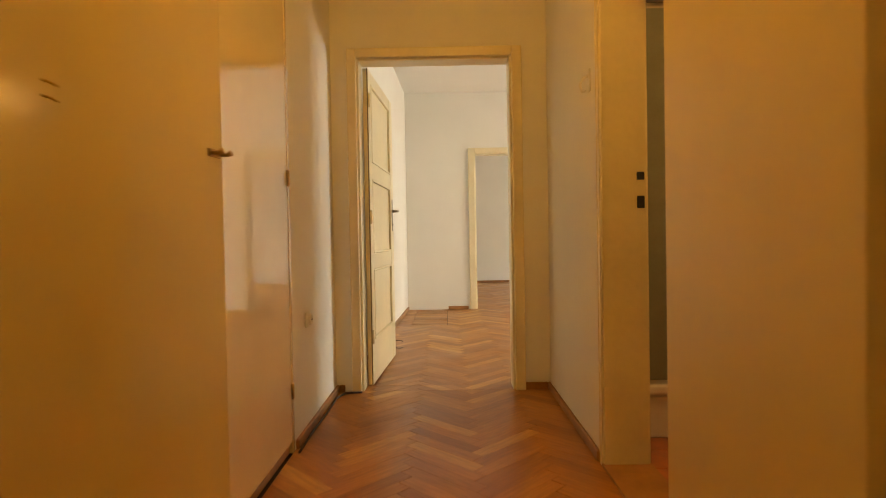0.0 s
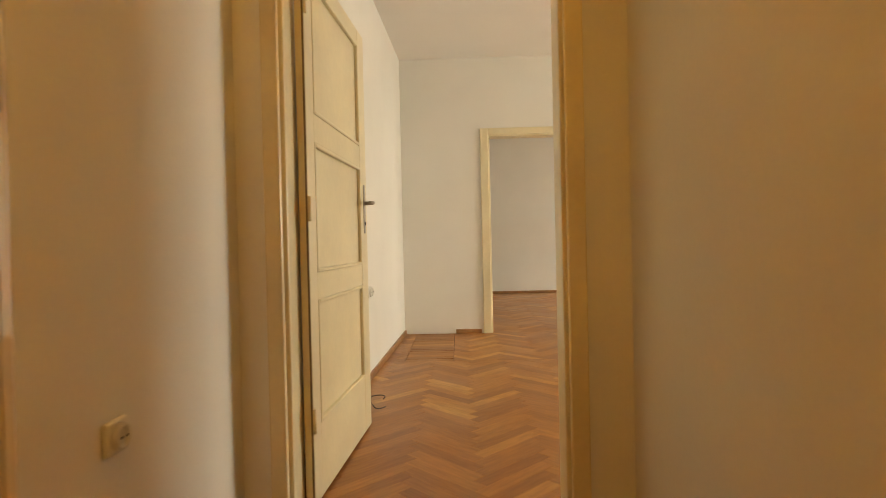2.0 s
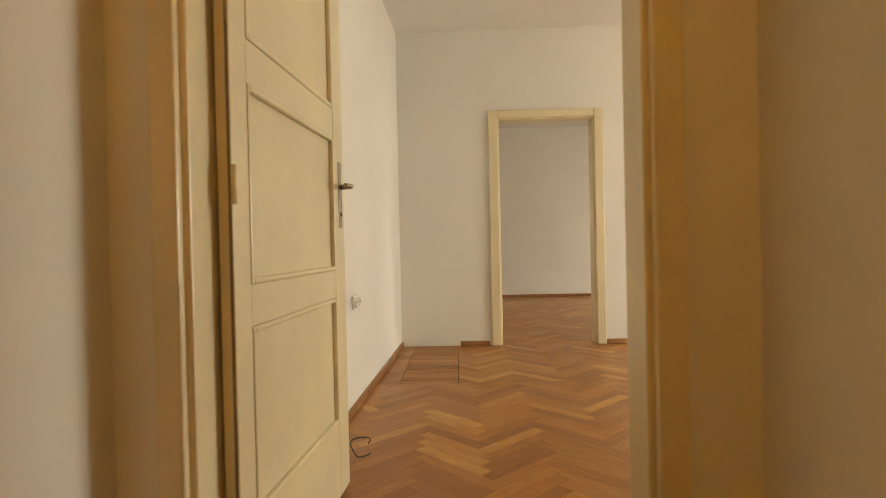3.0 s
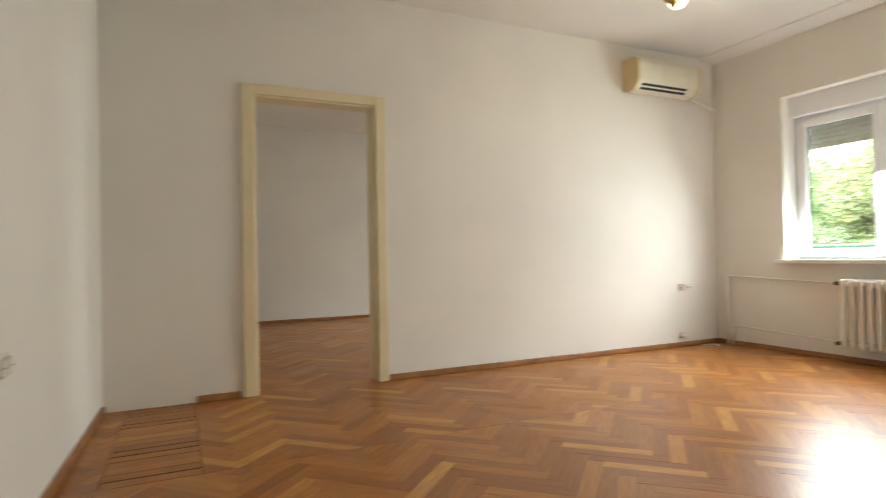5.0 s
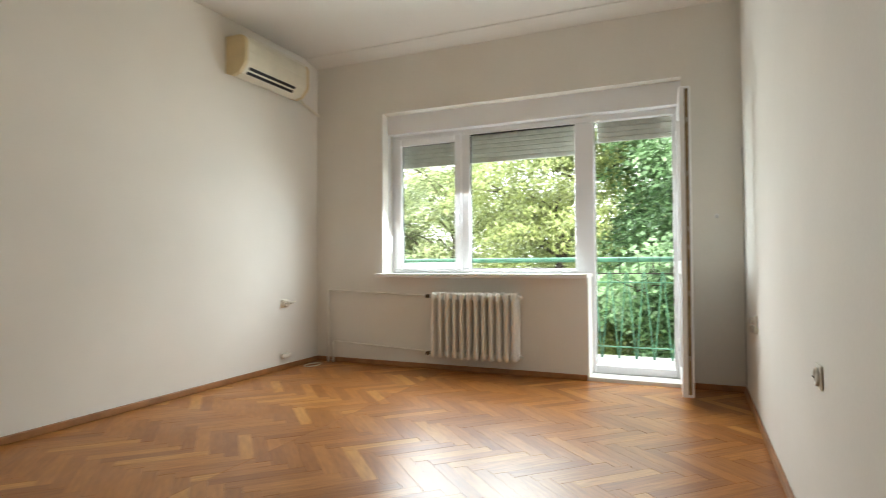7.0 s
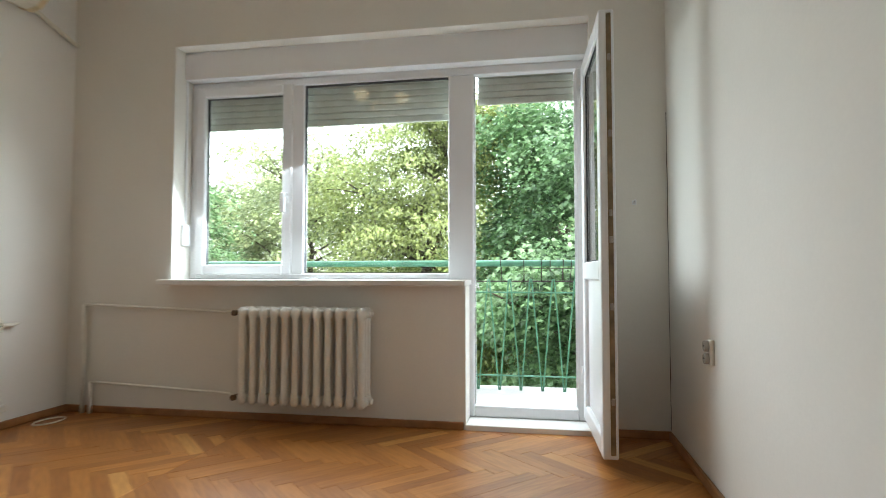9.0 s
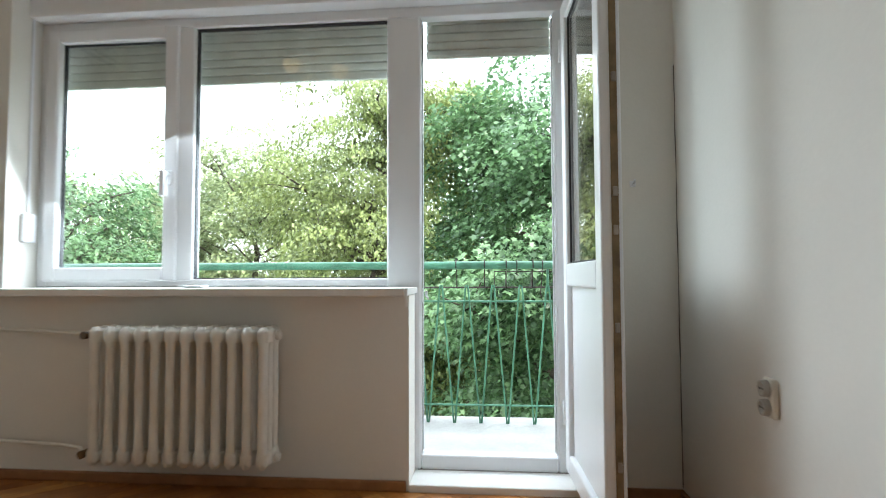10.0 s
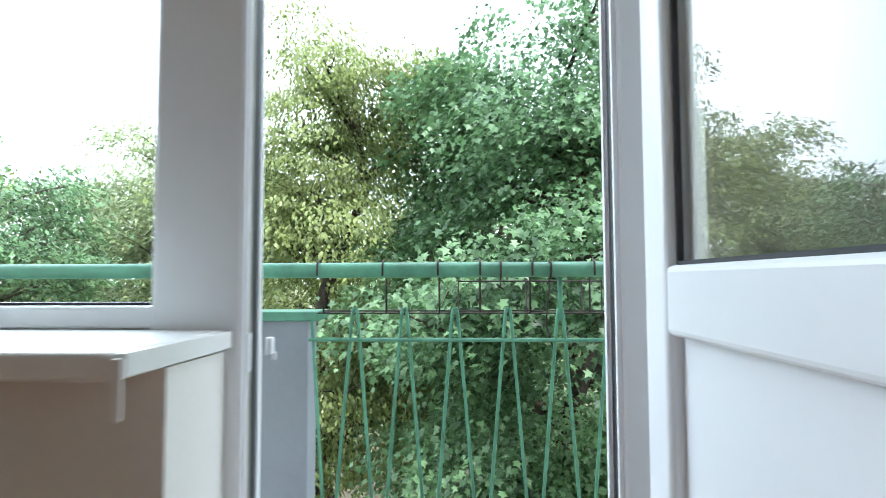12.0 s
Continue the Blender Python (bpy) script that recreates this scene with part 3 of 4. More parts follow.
def window_set():
    win = thing("window_1", "white plastic window with half-drawn roller shutter", "window")
    win["kind"] = "structure"
    bm = bmesh.new()
    box(bm, 3.78, WIN[1] - 0.05, 0.846, 3.845, WIN[1] + 0.0, 2.15, 0.006)
    box(bm, 3.78, -2.56, 0.846, 3.845, WIN[1] - 0.05, 0.885, 0.006)
    box(bm, 3.78, -3.295, 2.10, 3.845, WIN[1] - 0.05, 2.15, 0.006)
    box(bm, 3.777, -1.53, 0.88, 3.847, -1.445, 2.10, 0.006)
    box(bm, 3.773, -2.629, 0.03, 3.851, -2.470, 2.10, 0.01)
    part("window_frame", bm, UPVC, win)
    bm = bmesh.new()
    ring(bm, 3.76, 3.825, -1.455, -0.775, 0.875, 2.112, 0.066, 0.009)
    sash = part("sash", bm, UPVC, win)
    bm = bmesh.new()
    box(bm, 3.747, -1.437, 1.33, 3.762, -1.412, 1.40, 0.004)
    box(bm, 3.69, -1.434, 1.37, 3.749, -1.416, 1.388, 0.004)
    box(bm, 3.686, -1.436, 1.27, 3.725, -1.413, 1.392, 0.005)
    part("handle", bm, UPVC, sash, "white window handle")
    pane(-1.395, -0.838, 0.938, 2.05, 3.8, sash)
    pane(-2.468, -1.533, 0.888, 2.098, 3.805, win)
    bm = bmesh.new()
    ring(bm, 3.795, 3.8235, -1.398, -0.835, 0.935, 2.053, 0.007, 0.0)
    ring(bm, 3.8, 3.8285, -2.473, -1.528, 0.884, 2.10, 0.006, 0.0)
    part("gasket", bm, GASKET, win, "dark rubber gasket")
    bm = bmesh.new()
    box(bm, 3.695, -3.30, 2.15, 3.90, WIN[1], 2.33, 0.004)
    part("shutter_box", bm, UPVC, win, "white shutter box above the frame")
    rs = part("shutter", boxes((3.883, -2.49, 1.855, 3.905, -0.78, 1.872)), SHUTTER, win, "grey half-drawn roller shutter")
    roller(-1.43, -0.78, 2.15, 1.872, rs)
    roller(-2.485, -1.47, 2.15, 1.872, rs)
    bm = bmesh.new()
    box(bm, 3.487, -2.600, 0.812, 3.783, -0.705, 0.846, 0.006, 3)
    part("window_sill", bm, SILL, win, "white window sill board")
    bm = bmesh.new()
    box(bm, 3.479, -2.612, 0.77, 3.484, -2.600, 0.84, 0.002)
    box(bm, 3.487, -2.612, 0.818, 3.77, -2.6005, 0.845, 0.001)
    part("sill_end_strip", bm, SILL, win, "loose strip hanging from the sill's end")
    bm = bmesh.new()
    box(bm, 3.675, WIN[1] - 0.022, 1.06, 3.755, WIN[1] - 0.001, 1.2, 0.009, 3)
    box(bm, 3.71, WIN[1] - 0.008, 1.2, 3.726, WIN[1] - 0.004, 2.2)
    part("shutter_strap", bm, UPVC, win, "white shutter strap winder")
    bm = bmesh.new()
    box(bm, 3.62, -1.67, 0.847, 3.68, -1.58, 0.857, 0.003)
    tagged(part("small_plastic_cap", bm, UPVC), "small white plastic piece lying on the window sill", "plastic piece")

    door = thing("balcony_door_frame", "white plastic balcony door frame with low threshold", "door frame")
    door["kind"] = "structure"
    bm = bmesh.new()
    box(bm, 3.777, -3.298, 0.03, 3.851, -3.236, 2.10, 0.008)
    part("side_jamb", bm, UPVC, door)
    bm = bmesh.new()
    box(bm, 3.777, -3.236, 0.03, 3.851, -2.629, 0.095, 0.008)
    part("bottom_rail", bm, UPVC, door)
    bm = bmesh.new()
    box(bm, 3.8, -2.632, 0.105, 3.825, -2.6285, 2.09)
    box(bm, 3.8, -3.2355, 0.105, 3.825, -3.232, 2.09)
    part("gasket", bm, GASKET, door, "dark rubber gasket")
    bm = bmesh.new()
    box(bm, 3.585, BDOOR[0], -0.01, 3.78, BDOOR[1], 0.03, 0.005)
    part("threshold", bm, SILL, door, "white stone threshold")
    bm = bmesh.new()
    box(bm, 3.785, -2.634, 0.775, 3.797, -2.628, 0.84, 0.002)
    part("strike_plate", bm, UPVC, door)
    bm = bmesh.new()
    box(bm, 3.785, -2.634, 1.55, 3.797, -2.628, 1.62, 0.002)
    part("strike_plate", bm, UPVC, door)
    bm = bmesh.new()
    box(bm, 3.852, -2.648, 0.795, 3.868, -2.636, 0.826, 0.002)
    box(bm, 3.862, -2.652, 0.785, 3.868, -2.644, 0.80, 0.002)
    part("shutter_catch", bm, UPVC, door, "small white catch on the frame's outer edge")
    for face, way, rise in ((-3.236, 1, 1.0), (-2.629, -1, 0.4)):
        for xa, xb, proud in ((3.781, 3.791, 0.006), (3.812, 3.822, 0.004), (3.832, 3.845, 0.010)):
            bm = bmesh.new()
            box(bm, xa, face - way * 0.002, 0.1, xb, face + way * proud * rise, 2.09, 0.0015)
            part("frame_rib", bm, UPVC, door)
        bm = boxes((3.7935, face - way * 0.001, 0.1, 3.7985, face + way * 0.003, 2.09))
        part("seal", bm, GREYPLASTIC, door, "grey rubber seal")
    rs = part("shutter", boxes((3.883, -3.236, 1.955, 3.905, -2.64, 1.972)), SHUTTER, door, "rolled-up shutter bottom over the balcony door")
    roller(-3.232, -2.64, 2.15, 1.972, rs)

    leaf = thing("balcony_door", "white plastic balcony door with glass top standing open into the room", "door", (3.735, -3.30, 0.05))
    leaf.rotation_euler = (0, 0, radians(2.4))

    def local(bm):
        bmesh.ops.translate(bm, verts=bm.verts, vec=(-3.735, 3.30, -0.05))
        return bm

    xa, xb, ya, yb, za, zb = 3.005, 3.74, -3.332, -3.262, 0.06, 2.09
    s = 0.085
    for name, box_ in (("stile", (xa, ya, za, xa + s, yb, zb)), ("stile", (xb - s, ya, za, xb, yb, zb)), ("rail", (xa + s - 0.001, ya, za, xb - s + 0.001, yb, za + s)),
                       ("rail", (xa + s - 0.001, ya, zb - s, xb - s + 0.001, yb, zb)), ("rail", (xa + s - 0.001, ya, 0.85, xb - s + 0.001, yb, 0.945))):
        bm = bmesh.new()
        box(bm, *box_, 0.009, 3)
        part(name, local(bm), UPVC, leaf)
    bm = boxes((xa + s - 0.006, ya + 0.02, za + s - 0.006, xb - s + 0.006, yb - 0.022, 0.856))
    part("panel", local(bm), UPVC, leaf)
    for d in (0.024, 0.040):
        bm = boxes((xa + s - 0.006, ya + d, 0.94, xb - s + 0.006, ya + d + 0.005, zb - s + 0.006))
        g = part("pane", local(bm), GLASS, leaf, "clear double glazing")
        g.visible_shadow = False
    bm = bmesh.new()
    for z0, z1 in ((0.945, zb - s),):
        for a in ((xa + s, z0, xa + s + 0.006, z1), (xb - s - 0.006, z0, xb - s, z1), (xa + s + 0.006, z0, xb - s - 0.006, z0 + 0.006), (xa + s + 0.006, z1 - 0.006, xb - s - 0.006, z1)):
            box(bm, a[0], yb - 0.024, a[1], a[2], yb - 0.016, a[3])
    part("gasket", local(bm), GASKET, leaf, "dark rubber gasket")
    bm = boxes((xa - 0.0035, -3.318, za + 0.02, xa - 0.0005, -3.296, zb - 0.02))
    strip = part("lock_strip", local(bm), EDGE, leaf, "brown tarnished lock strip along the edge")
    bm = bmesh.new()
    for z in (0.3, 0.72, 1.02, 1.14, 1.5, 1.85):
        box(bm, xa - 0.012, -3.314, z, xa - 0.003, -3.30, z + 0.03, 0.002)
    part("locking_pins", local(bm), STEEL, strip)
    for z in (0.25, 1.85):
        bm = bmesh.new()
        tube(bm, [(3.752, -3.262, z), (3.752, -3.262, z + 0.1)], 0.009, 12)
        part("hinge", local(bm), UPVC, leaf)


window_set()
fw = thing("window_2", "plain white window of the next room", "window")
fw["kind"] = "structure"
bm = bmesh.new()
ring(bm, 3.77, 3.83, 1.5, 3.1, 0.8, 2.2, 0.09)
part("window_frame", bm, UPVC, fw)
pane(1.59, 3.01, 0.89, 2.11, 3.79, fw)


# ---- radiator with its pipes ----
def radiator():
    n, pitch, z0, z1 = 12, 0.0652, 0.118, 0.698
    rad = thing("radiator", "cream cast-iron column radiator hanging under the window", "radiator", (3.482, -1.287, z0))
    bm = bmesh.new()
    for xx in (0.0, 0.055, 0.11):
        r = 0.0165 if xx == 0.055 else 0.0185
        h = z1 - z0
        tube(bm, [(xx - 0.055, 0, 0.012), (xx - 0.055, 0, 0.04), (xx - 0.055, 0, 0.09), (xx - 0.055, 0, h - 0.09), (xx - 0.055, 0, h - 0.04), (xx - 0.055, 0, h - 0.008)], [0.014, 0.025, r, r, 0.025, 0.013], 12)
    for zc in (0.045, z1 - z0 - 0.045):
        box(bm, -0.072, -0.0255, zc - 0.028, 0.072, 0.0255, zc + 0.028, 0.014, 3)
        tube(bm, [(0, -pitch / 2, zc), (0, pitch / 2, zc)], 0.024, 12)
    me = mesh_of("radiator_section", bm, RADIATOR)
    for i in range(n):
        ob = new("section", me)
        ob.parent = rad
        ob.location = (0, -(i + 0.5) * pitch, 0)
    for zc in (0.045, z1 - z0 - 0.045):
        bm = bmesh.new()
        tube(bm, [(0, -n * pitch, zc), (0, -n * pitch - 0.018, zc)], [0.02, 0.016], 12)
        part("end_plug", bm, RADIATOR, rad)
        bm = bmesh.new()
        tube(bm, [(0, 0.0, zc), (0, 0.035, zc)], 0.015, 10)
        tube(bm, [(0, 0.02, zc), (-0.05, 0.03, zc)], [0.014, 0.017], 10)
        part("valve", bm, OLDBRASS, rad, "dark brass radiator valve")
    pipes = thing("heating_pipes", "white painted heating pipes along the outer wall", "pipe", (3.56, -0.18, 0))
    for z, y in ((0.653, -0.15), (0.163, -0.205)):
        bm = bmesh.new()
        tube(bm, [(0.0, y + 0.18, z + 0.03), (0, y + 0.14, z + 0.034), (0, -0.9, z), (-0.03, -1.0, z), (-0.08, -1.05, z)], 0.0085, 8)
        part("branch_pipe", bm, RADIATOR, pipes)
        bm = bmesh.new()
        tube(bm, [(0.0, y + 0.18, 0), (0.0, y + 0.18, z + 0.03)], 0.0125, 10)
        part("riser", bm, RADIATOR, pipes)


radiator()


# ---- air conditioner ----
def air_conditioner():
    x0, x1, z0, z1, d = 2.405, 3.2, 2.435, 2.74, 0.195
    ac = thing("air_conditioner", "yellowed cream wall air conditioner with two dark outlet slots", "air conditioner", ((x0 + x1) / 2, 0, z0))
    ac_loc = Vector(ac.location)
    prof = [(0, z0 + 0.02), (-0.06, z0), (-0.13, z0 + 0.015), (-d + 0.012, z0 + 0.075), (-d, z0 + 0.105), (-d, z1 - 0.05), (-d + 0.02, z1 - 0.012), (-d + 0.05, z1), (0, z1)]
    bm = bmesh.new()
    a = [bm.verts.new(Vector((x0, y, z)) - ac_loc) for y, z in prof]
    c = [bm.verts.new(Vector((x1, y, z)) - ac_loc) for y, z in prof]
    n = len(prof)
    for i in range(n):
        bm.faces.new((a[i], a[(i + 1) % n], c[(i + 1) % n], c[i]))
    bm.faces.new(a[::-1])
    bm.faces.new(c)
    bmesh.ops.bevel(bm, geom=[e for e in bm.edges], offset=0.006, segments=2, affect="EDGES", profile=0.5)
    part("body", bm, ACBODY, ac)
    for xa, xb in ((x0 - 0.006, x0 + 0.03), (x1 - 0.03, x1 + 0.006)):
        bm = bmesh.new()
        mid_y, mid_z = -d / 2, (z0 + z1) / 2
        grown = [(min(0, mid_y + (y - mid_y) * 1.025), mid_z + (z - mid_z) * 1.02) for y, z in prof]
        rims = [[bm.verts.new(Vector((x, y, z)) - ac_loc) for y, z in grown] for x in (xa, xb)]
        for i in range(n):
            bm.faces.new((rims[0][i], rims[0][(i + 1) % n], rims[1][(i + 1) % n], rims[1][i]))
        bm.faces.new(rims[0][::-1])
        bm.faces.new(rims[1])
        part("end_cap", bm, ACSIDE, ac, "yellowed end cap")
    slope = Vector((0, -d + 0.012 + 0.13, 0.06)).normalized()
    out = Vector((0, -0.06, -0.065)).normalized()
    for k in (0.22, 0.72):
        p = Vector((0, -0.13, z0 + 0.015)) + slope * 0.08 * k
        bm = bmesh.new()
        box(bm, x0 + 0.07, -0.006, -0.012, x1 - 0.16, 0.006, 0.012, 0.003)
        ang = math.atan2(0.06, -d + 0.012 + 0.13)
        bmesh.ops.transform(bm, matrix=Matrix.Translation(p - Vector((ac_loc.x, 0, ac_loc.z))) @ Matrix.Rotation(ang - math.pi / 2, 4, "X"), verts=bm.verts)
        part("outlet_slot", bm, BLACK, ac, "dark air outlet slot")
    bm = bmesh.new()
    box(bm, x0 + 0.05, -d - 0.002, z0 + 0.118, x1 - 0.05, -d + 0.002, z0 + 0.124)
    for i in range(9):
        z = z0 + 0.18 + i * 0.014
        box(bm, x0 + 0.04, -d - 0.004, z, x1 - 0.04, -d + 0.001, z + 0.005)
    bmesh.ops.translate(bm, verts=bm.verts, vec=-ac_loc)
    part("front_grille", bm, ACBODY, ac)
    bm = bmesh.new()
    tube(bm, [(3.16, -0.05, 2.465), (3.27, -0.04, 2.46), (3.40, -0.03, 2.43), (3.5, -0.025, 2.405), (3.59, -0.02, 2.385)], 0.014, 10)
    bmesh.ops.translate(bm, verts=bm.verts, vec=-ac_loc)
    part("hose", bm, ACBODY, ac, "drain hose running to the corner")


air_conditioner()


# ---- lamps ----
def room_lamp():
    lamp = thing("ceiling_lamp", "brass ceiling lamp with three lit glass shades", "lamp", (1.57, -1.37, CEIL))
    bm = bmesh.new()
    lathe(bm, [(0.07, 0), (0.07, -0.012), (0.045, -0.03), (0.012, -0.04), (0.012, -0.22), (0.03, -0.24), (0.055, -0.265), (0.055, -0.29), (0.03, -0.31), (0.014, -0.325), (0.016, -0.335), (0.006, -0.345)], (0, 0, 0), 20)
    part("body", bm, BRASS, lamp)
    for k in range(3):
        t = radians(155 + 120 * k)
        c, s = math.cos(t), math.sin(t)
        bm = bmesh.new()
        tube(bm, [(0.05 * c, 0.05 * s, -0.275), (0.12 * c, 0.12 * s, -0.265), (0.2 * c, 0.2 * s, -0.235)], 0.008, 8)
        part("arm", bm, BRASS, lamp)
        bm = bmesh.new()
        lathe(bm, [(0.02, -0.257), (0.04, -0.253), (0.065, -0.22), (0.075, -0.18), (0.07, -0.16)], (0.24 * c, 0.24 * s, 0), 18)
        part("shade", bm, BULB, lamp, "lit frosted glass shade")


room_lamp()
hall_lamp = thing("hall_ceiling_lamp", "round lit globe lamp under the hall ceiling", "lamp", (-1.37, -6.35, CEIL))
bm = bmesh.new()
lathe(bm, [(0.06, 0), (0.06, -0.03), (0.03, -0.05)], (0, 0, 0), 18)
part("base", bm, BRASS, hall_lamp)
bm = bmesh.new()
lathe(bm, [(0.03, -0.05), (0.08, -0.07), (0.11, -0.12), (0.11, -0.15), (0.08, -0.2), (0.03, -0.22)], (0, 0, 0), 20)
part("globe", bm, HALLBULB, hall_lamp, "warm lit glass globe")


# ---- sockets, switches, cables ----
def socket(label, at, normal, cells=1, vertical=False, deep=0.028):
    """A surface socket; normal is the way it faces."""
    s = thing("wall_socket", label, "socket", at, "wall sockets")
    turn = math.atan2(normal[1], normal[0]) + math.pi / 2
    w, h = (0.058, 0.052 * cells) if vertical else (0.075 * cells, 0.075)
    rot = Matrix.Rotation(turn, 4, "Z")
    bm = bmesh.new()
    box(bm, -w / 2, -deep * 0.5, -h / 2, w / 2, 0.0, h / 2, 0.006, 3)
    bmesh.ops.transform(bm, matrix=rot, verts=bm.verts)
    plate = part("plate", bm, PLASTIC, s)
    for i in range(cells):
        o = (i - (cells - 1) / 2) * (0.05 if vertical else 0.072)
        cx, cz = (0, o) if vertical else (o, 0)
        f = 0.76 if vertical else 1.0
        bm = bmesh.new()
        lathe(bm, [(0.03 * f, 0), (0.028 * f, -deep * 0.5), (0.022 * f, -deep * 0.55), (0.02 * f, -deep * 0.2)], (cx, -deep * 0.45, cz), 20, "Y")
        bmesh.ops.transform(bm, matrix=rot, verts=bm.verts)
        cup = part("cup", bm, PLASTIC if not vertical else GREYPLASTIC, s)
        bm = bmesh.new()
        for q in (-0.009, 0.009):
            lathe(bm, [(0.003, 0), (0.003, -0.002)], (cx + q, -deep * 0.66 - 0.0085, cz), 8, "Y")
        bmesh.ops.transform(bm, matrix=rot, verts=bm.verts)
        part("pin_holes", bm, BLACK, cup)
    return s


socket("white double socket on the side wall", (-1.926, -1.95, 0.62), (1, 0), 2)
socket("white worn single socket on the hall wall", (HALL_L, -4.785, 0.56), (1, 0), 1)
socket("grey stacked double socket on the white wall", (2.82, SOUTH, 0.567), (0, 1), 2, True, 0.036)
socket("white single socket on the white wall", (1.03, SOUTH, 0.60), (0, 1), 1, False, 0.016)
socket("small white socket with a plug beside the corner", (3.09, 0, 0.585), (0, -1), 1, False, 0.04)
bm = bmesh.new()
tube(bm, [(3.12, -0.02, 0.585), (3.18, -0.03, 0.59), (3.22, -0.03, 0.595)], [0.014, 0.012, 0.006], 10)
tagged(part("plug", bm, PLASTIC), "white plug stub in the corner socket", "plug")
hook = thing("wall_hook", "small white wall hook in the hall", "hook", (HALL_R, -5.11, 1.628))
bm = bmesh.new()
box(bm, -0.008, -0.015, -0.05, 0.0, 0.015, 0.05, 0.003)
part("plate", bm, PLASTIC, hook)
bm = bmesh.new()
tube(bm, [(-0.006, 0, 0.02), (-0.03, 0, 0.01), (-0.045, 0, -0.02), (-0.035, 0, -0.05), (-0.02, 0, -0.045)], 0.006, 8)
part("prong", bm, PLASTIC, hook)
bm = bmesh.new()
tube(bm, [(-1.775 + 0.04 * math.cos(t) + 0.012 * math.sin(2 * t), -2.70 + 0.07 * math.sin(t), 0.004 + 0.03 * (1 + math.sin(t * 0.5 + 1))) for t in (i * 0.42 for i in range(17))], 0.003, 6)
tagged(part("loose_cable", bm, WIRE), "thin dark cable looped on the parquet by the door", "cable")
bm = bmesh.new()
tube(bm, [(3.33 + 0.1 * math.cos(t), -0.14 + 0.06 * math.sin(t), 0.006 + 0.003 * i / 20) for i, t in ((i, i * 0.45) for i in range(26))], 0.004, 6)
tagged(part("coiled_cable", bm, PLASTIC), "white cable coil lying in the room corner", "cable")
bm = bmesh.new()
box(bm, 3.05, -0.03, 0.1, 3.16, 0.0, 0.14, 0.005)
tagged(part("cable_box", bm, PLASTIC), "small white cable outlet low on the wall", "cable outlet")


bm = bmesh.new()
rr = random.Random(2)
tube(bm, [(EAST - 0.001 - rr.uniform(0, 0.002), SOUTH + 0.001 + rr.uniform(0, 0.002), 0.05 + 0.09 * i) for i in range(20)], [0.0004 + rr.uniform(0, 0.0014) for i in range(20)], 5)
structure("corner_crack", bm, DARK, "thin dark crack running up the room corner")
bm = bmesh.new()
tube(bm, [(HALL_L + 0.03, -5.08, 0.006), (HALL_L + 0.026, -4.8, 0.006), (HALL_L + 0.034, -4.5, 0.006), (HALL_L + 0.03, -4.22, 0.006), (HALL_L + 0.06, -4.12, 0.006), (-1.95, -4.11, 0.006), (-1.87, -4.1, 0.006)], 0.006, 6)
tagged(part("floor_cable", bm, WIRE), "dark cable lying along the hall baseboard", "cable")
catch = thing("door_catch", "small white door catch on the wall", "door catch", (EAST, -3.53, 1.27))
bm = bmesh.new()
box(bm, -0.006, -0.012, -0.012, 0.0, 0.012, 0.012, 0.002)
part("plate", bm, UPVC, catch)
bm = bmesh.new()
tube(bm, [(-0.004, 0, 0), (-0.03, 0, 0.002), (-0.04, 0, 0.012)], 0.004, 8)
part("prong", bm, UPVC, catch)


# ---- balcony ----
structure("balcony_floor", boxes((OUT, -5.2, -0.13, 4.78, 1.2, 0.022)), CONCRETE, "pale concrete balcony floor")
structure("facade", boxes((OUT, -9.0, -7.0, OUT + 0.004, BDOOR[0], 6.0), (OUT, WIN[1], -7.0, OUT + 0.004, 1.5, 6.0), (OUT, 3.1, -7.0, OUT + 0.004, 9.0, 6.0), (OUT, BDOOR[0], 2.33, OUT + 0.004, WIN[1], 6.0), (OUT, WIN[0], -7.0, OUT + 0.004, WIN[1], 0.8), (OUT, BDOOR[0], -7.0, OUT + 0.004, WIN[0], -0.16), (OUT, 1.5, -7, OUT + 0.004, 3.1, 0.8), (OUT, 1.5, 2.2, OUT + 0.004, 3.1, 6.0)), RENDER, "pale rendered house facade")


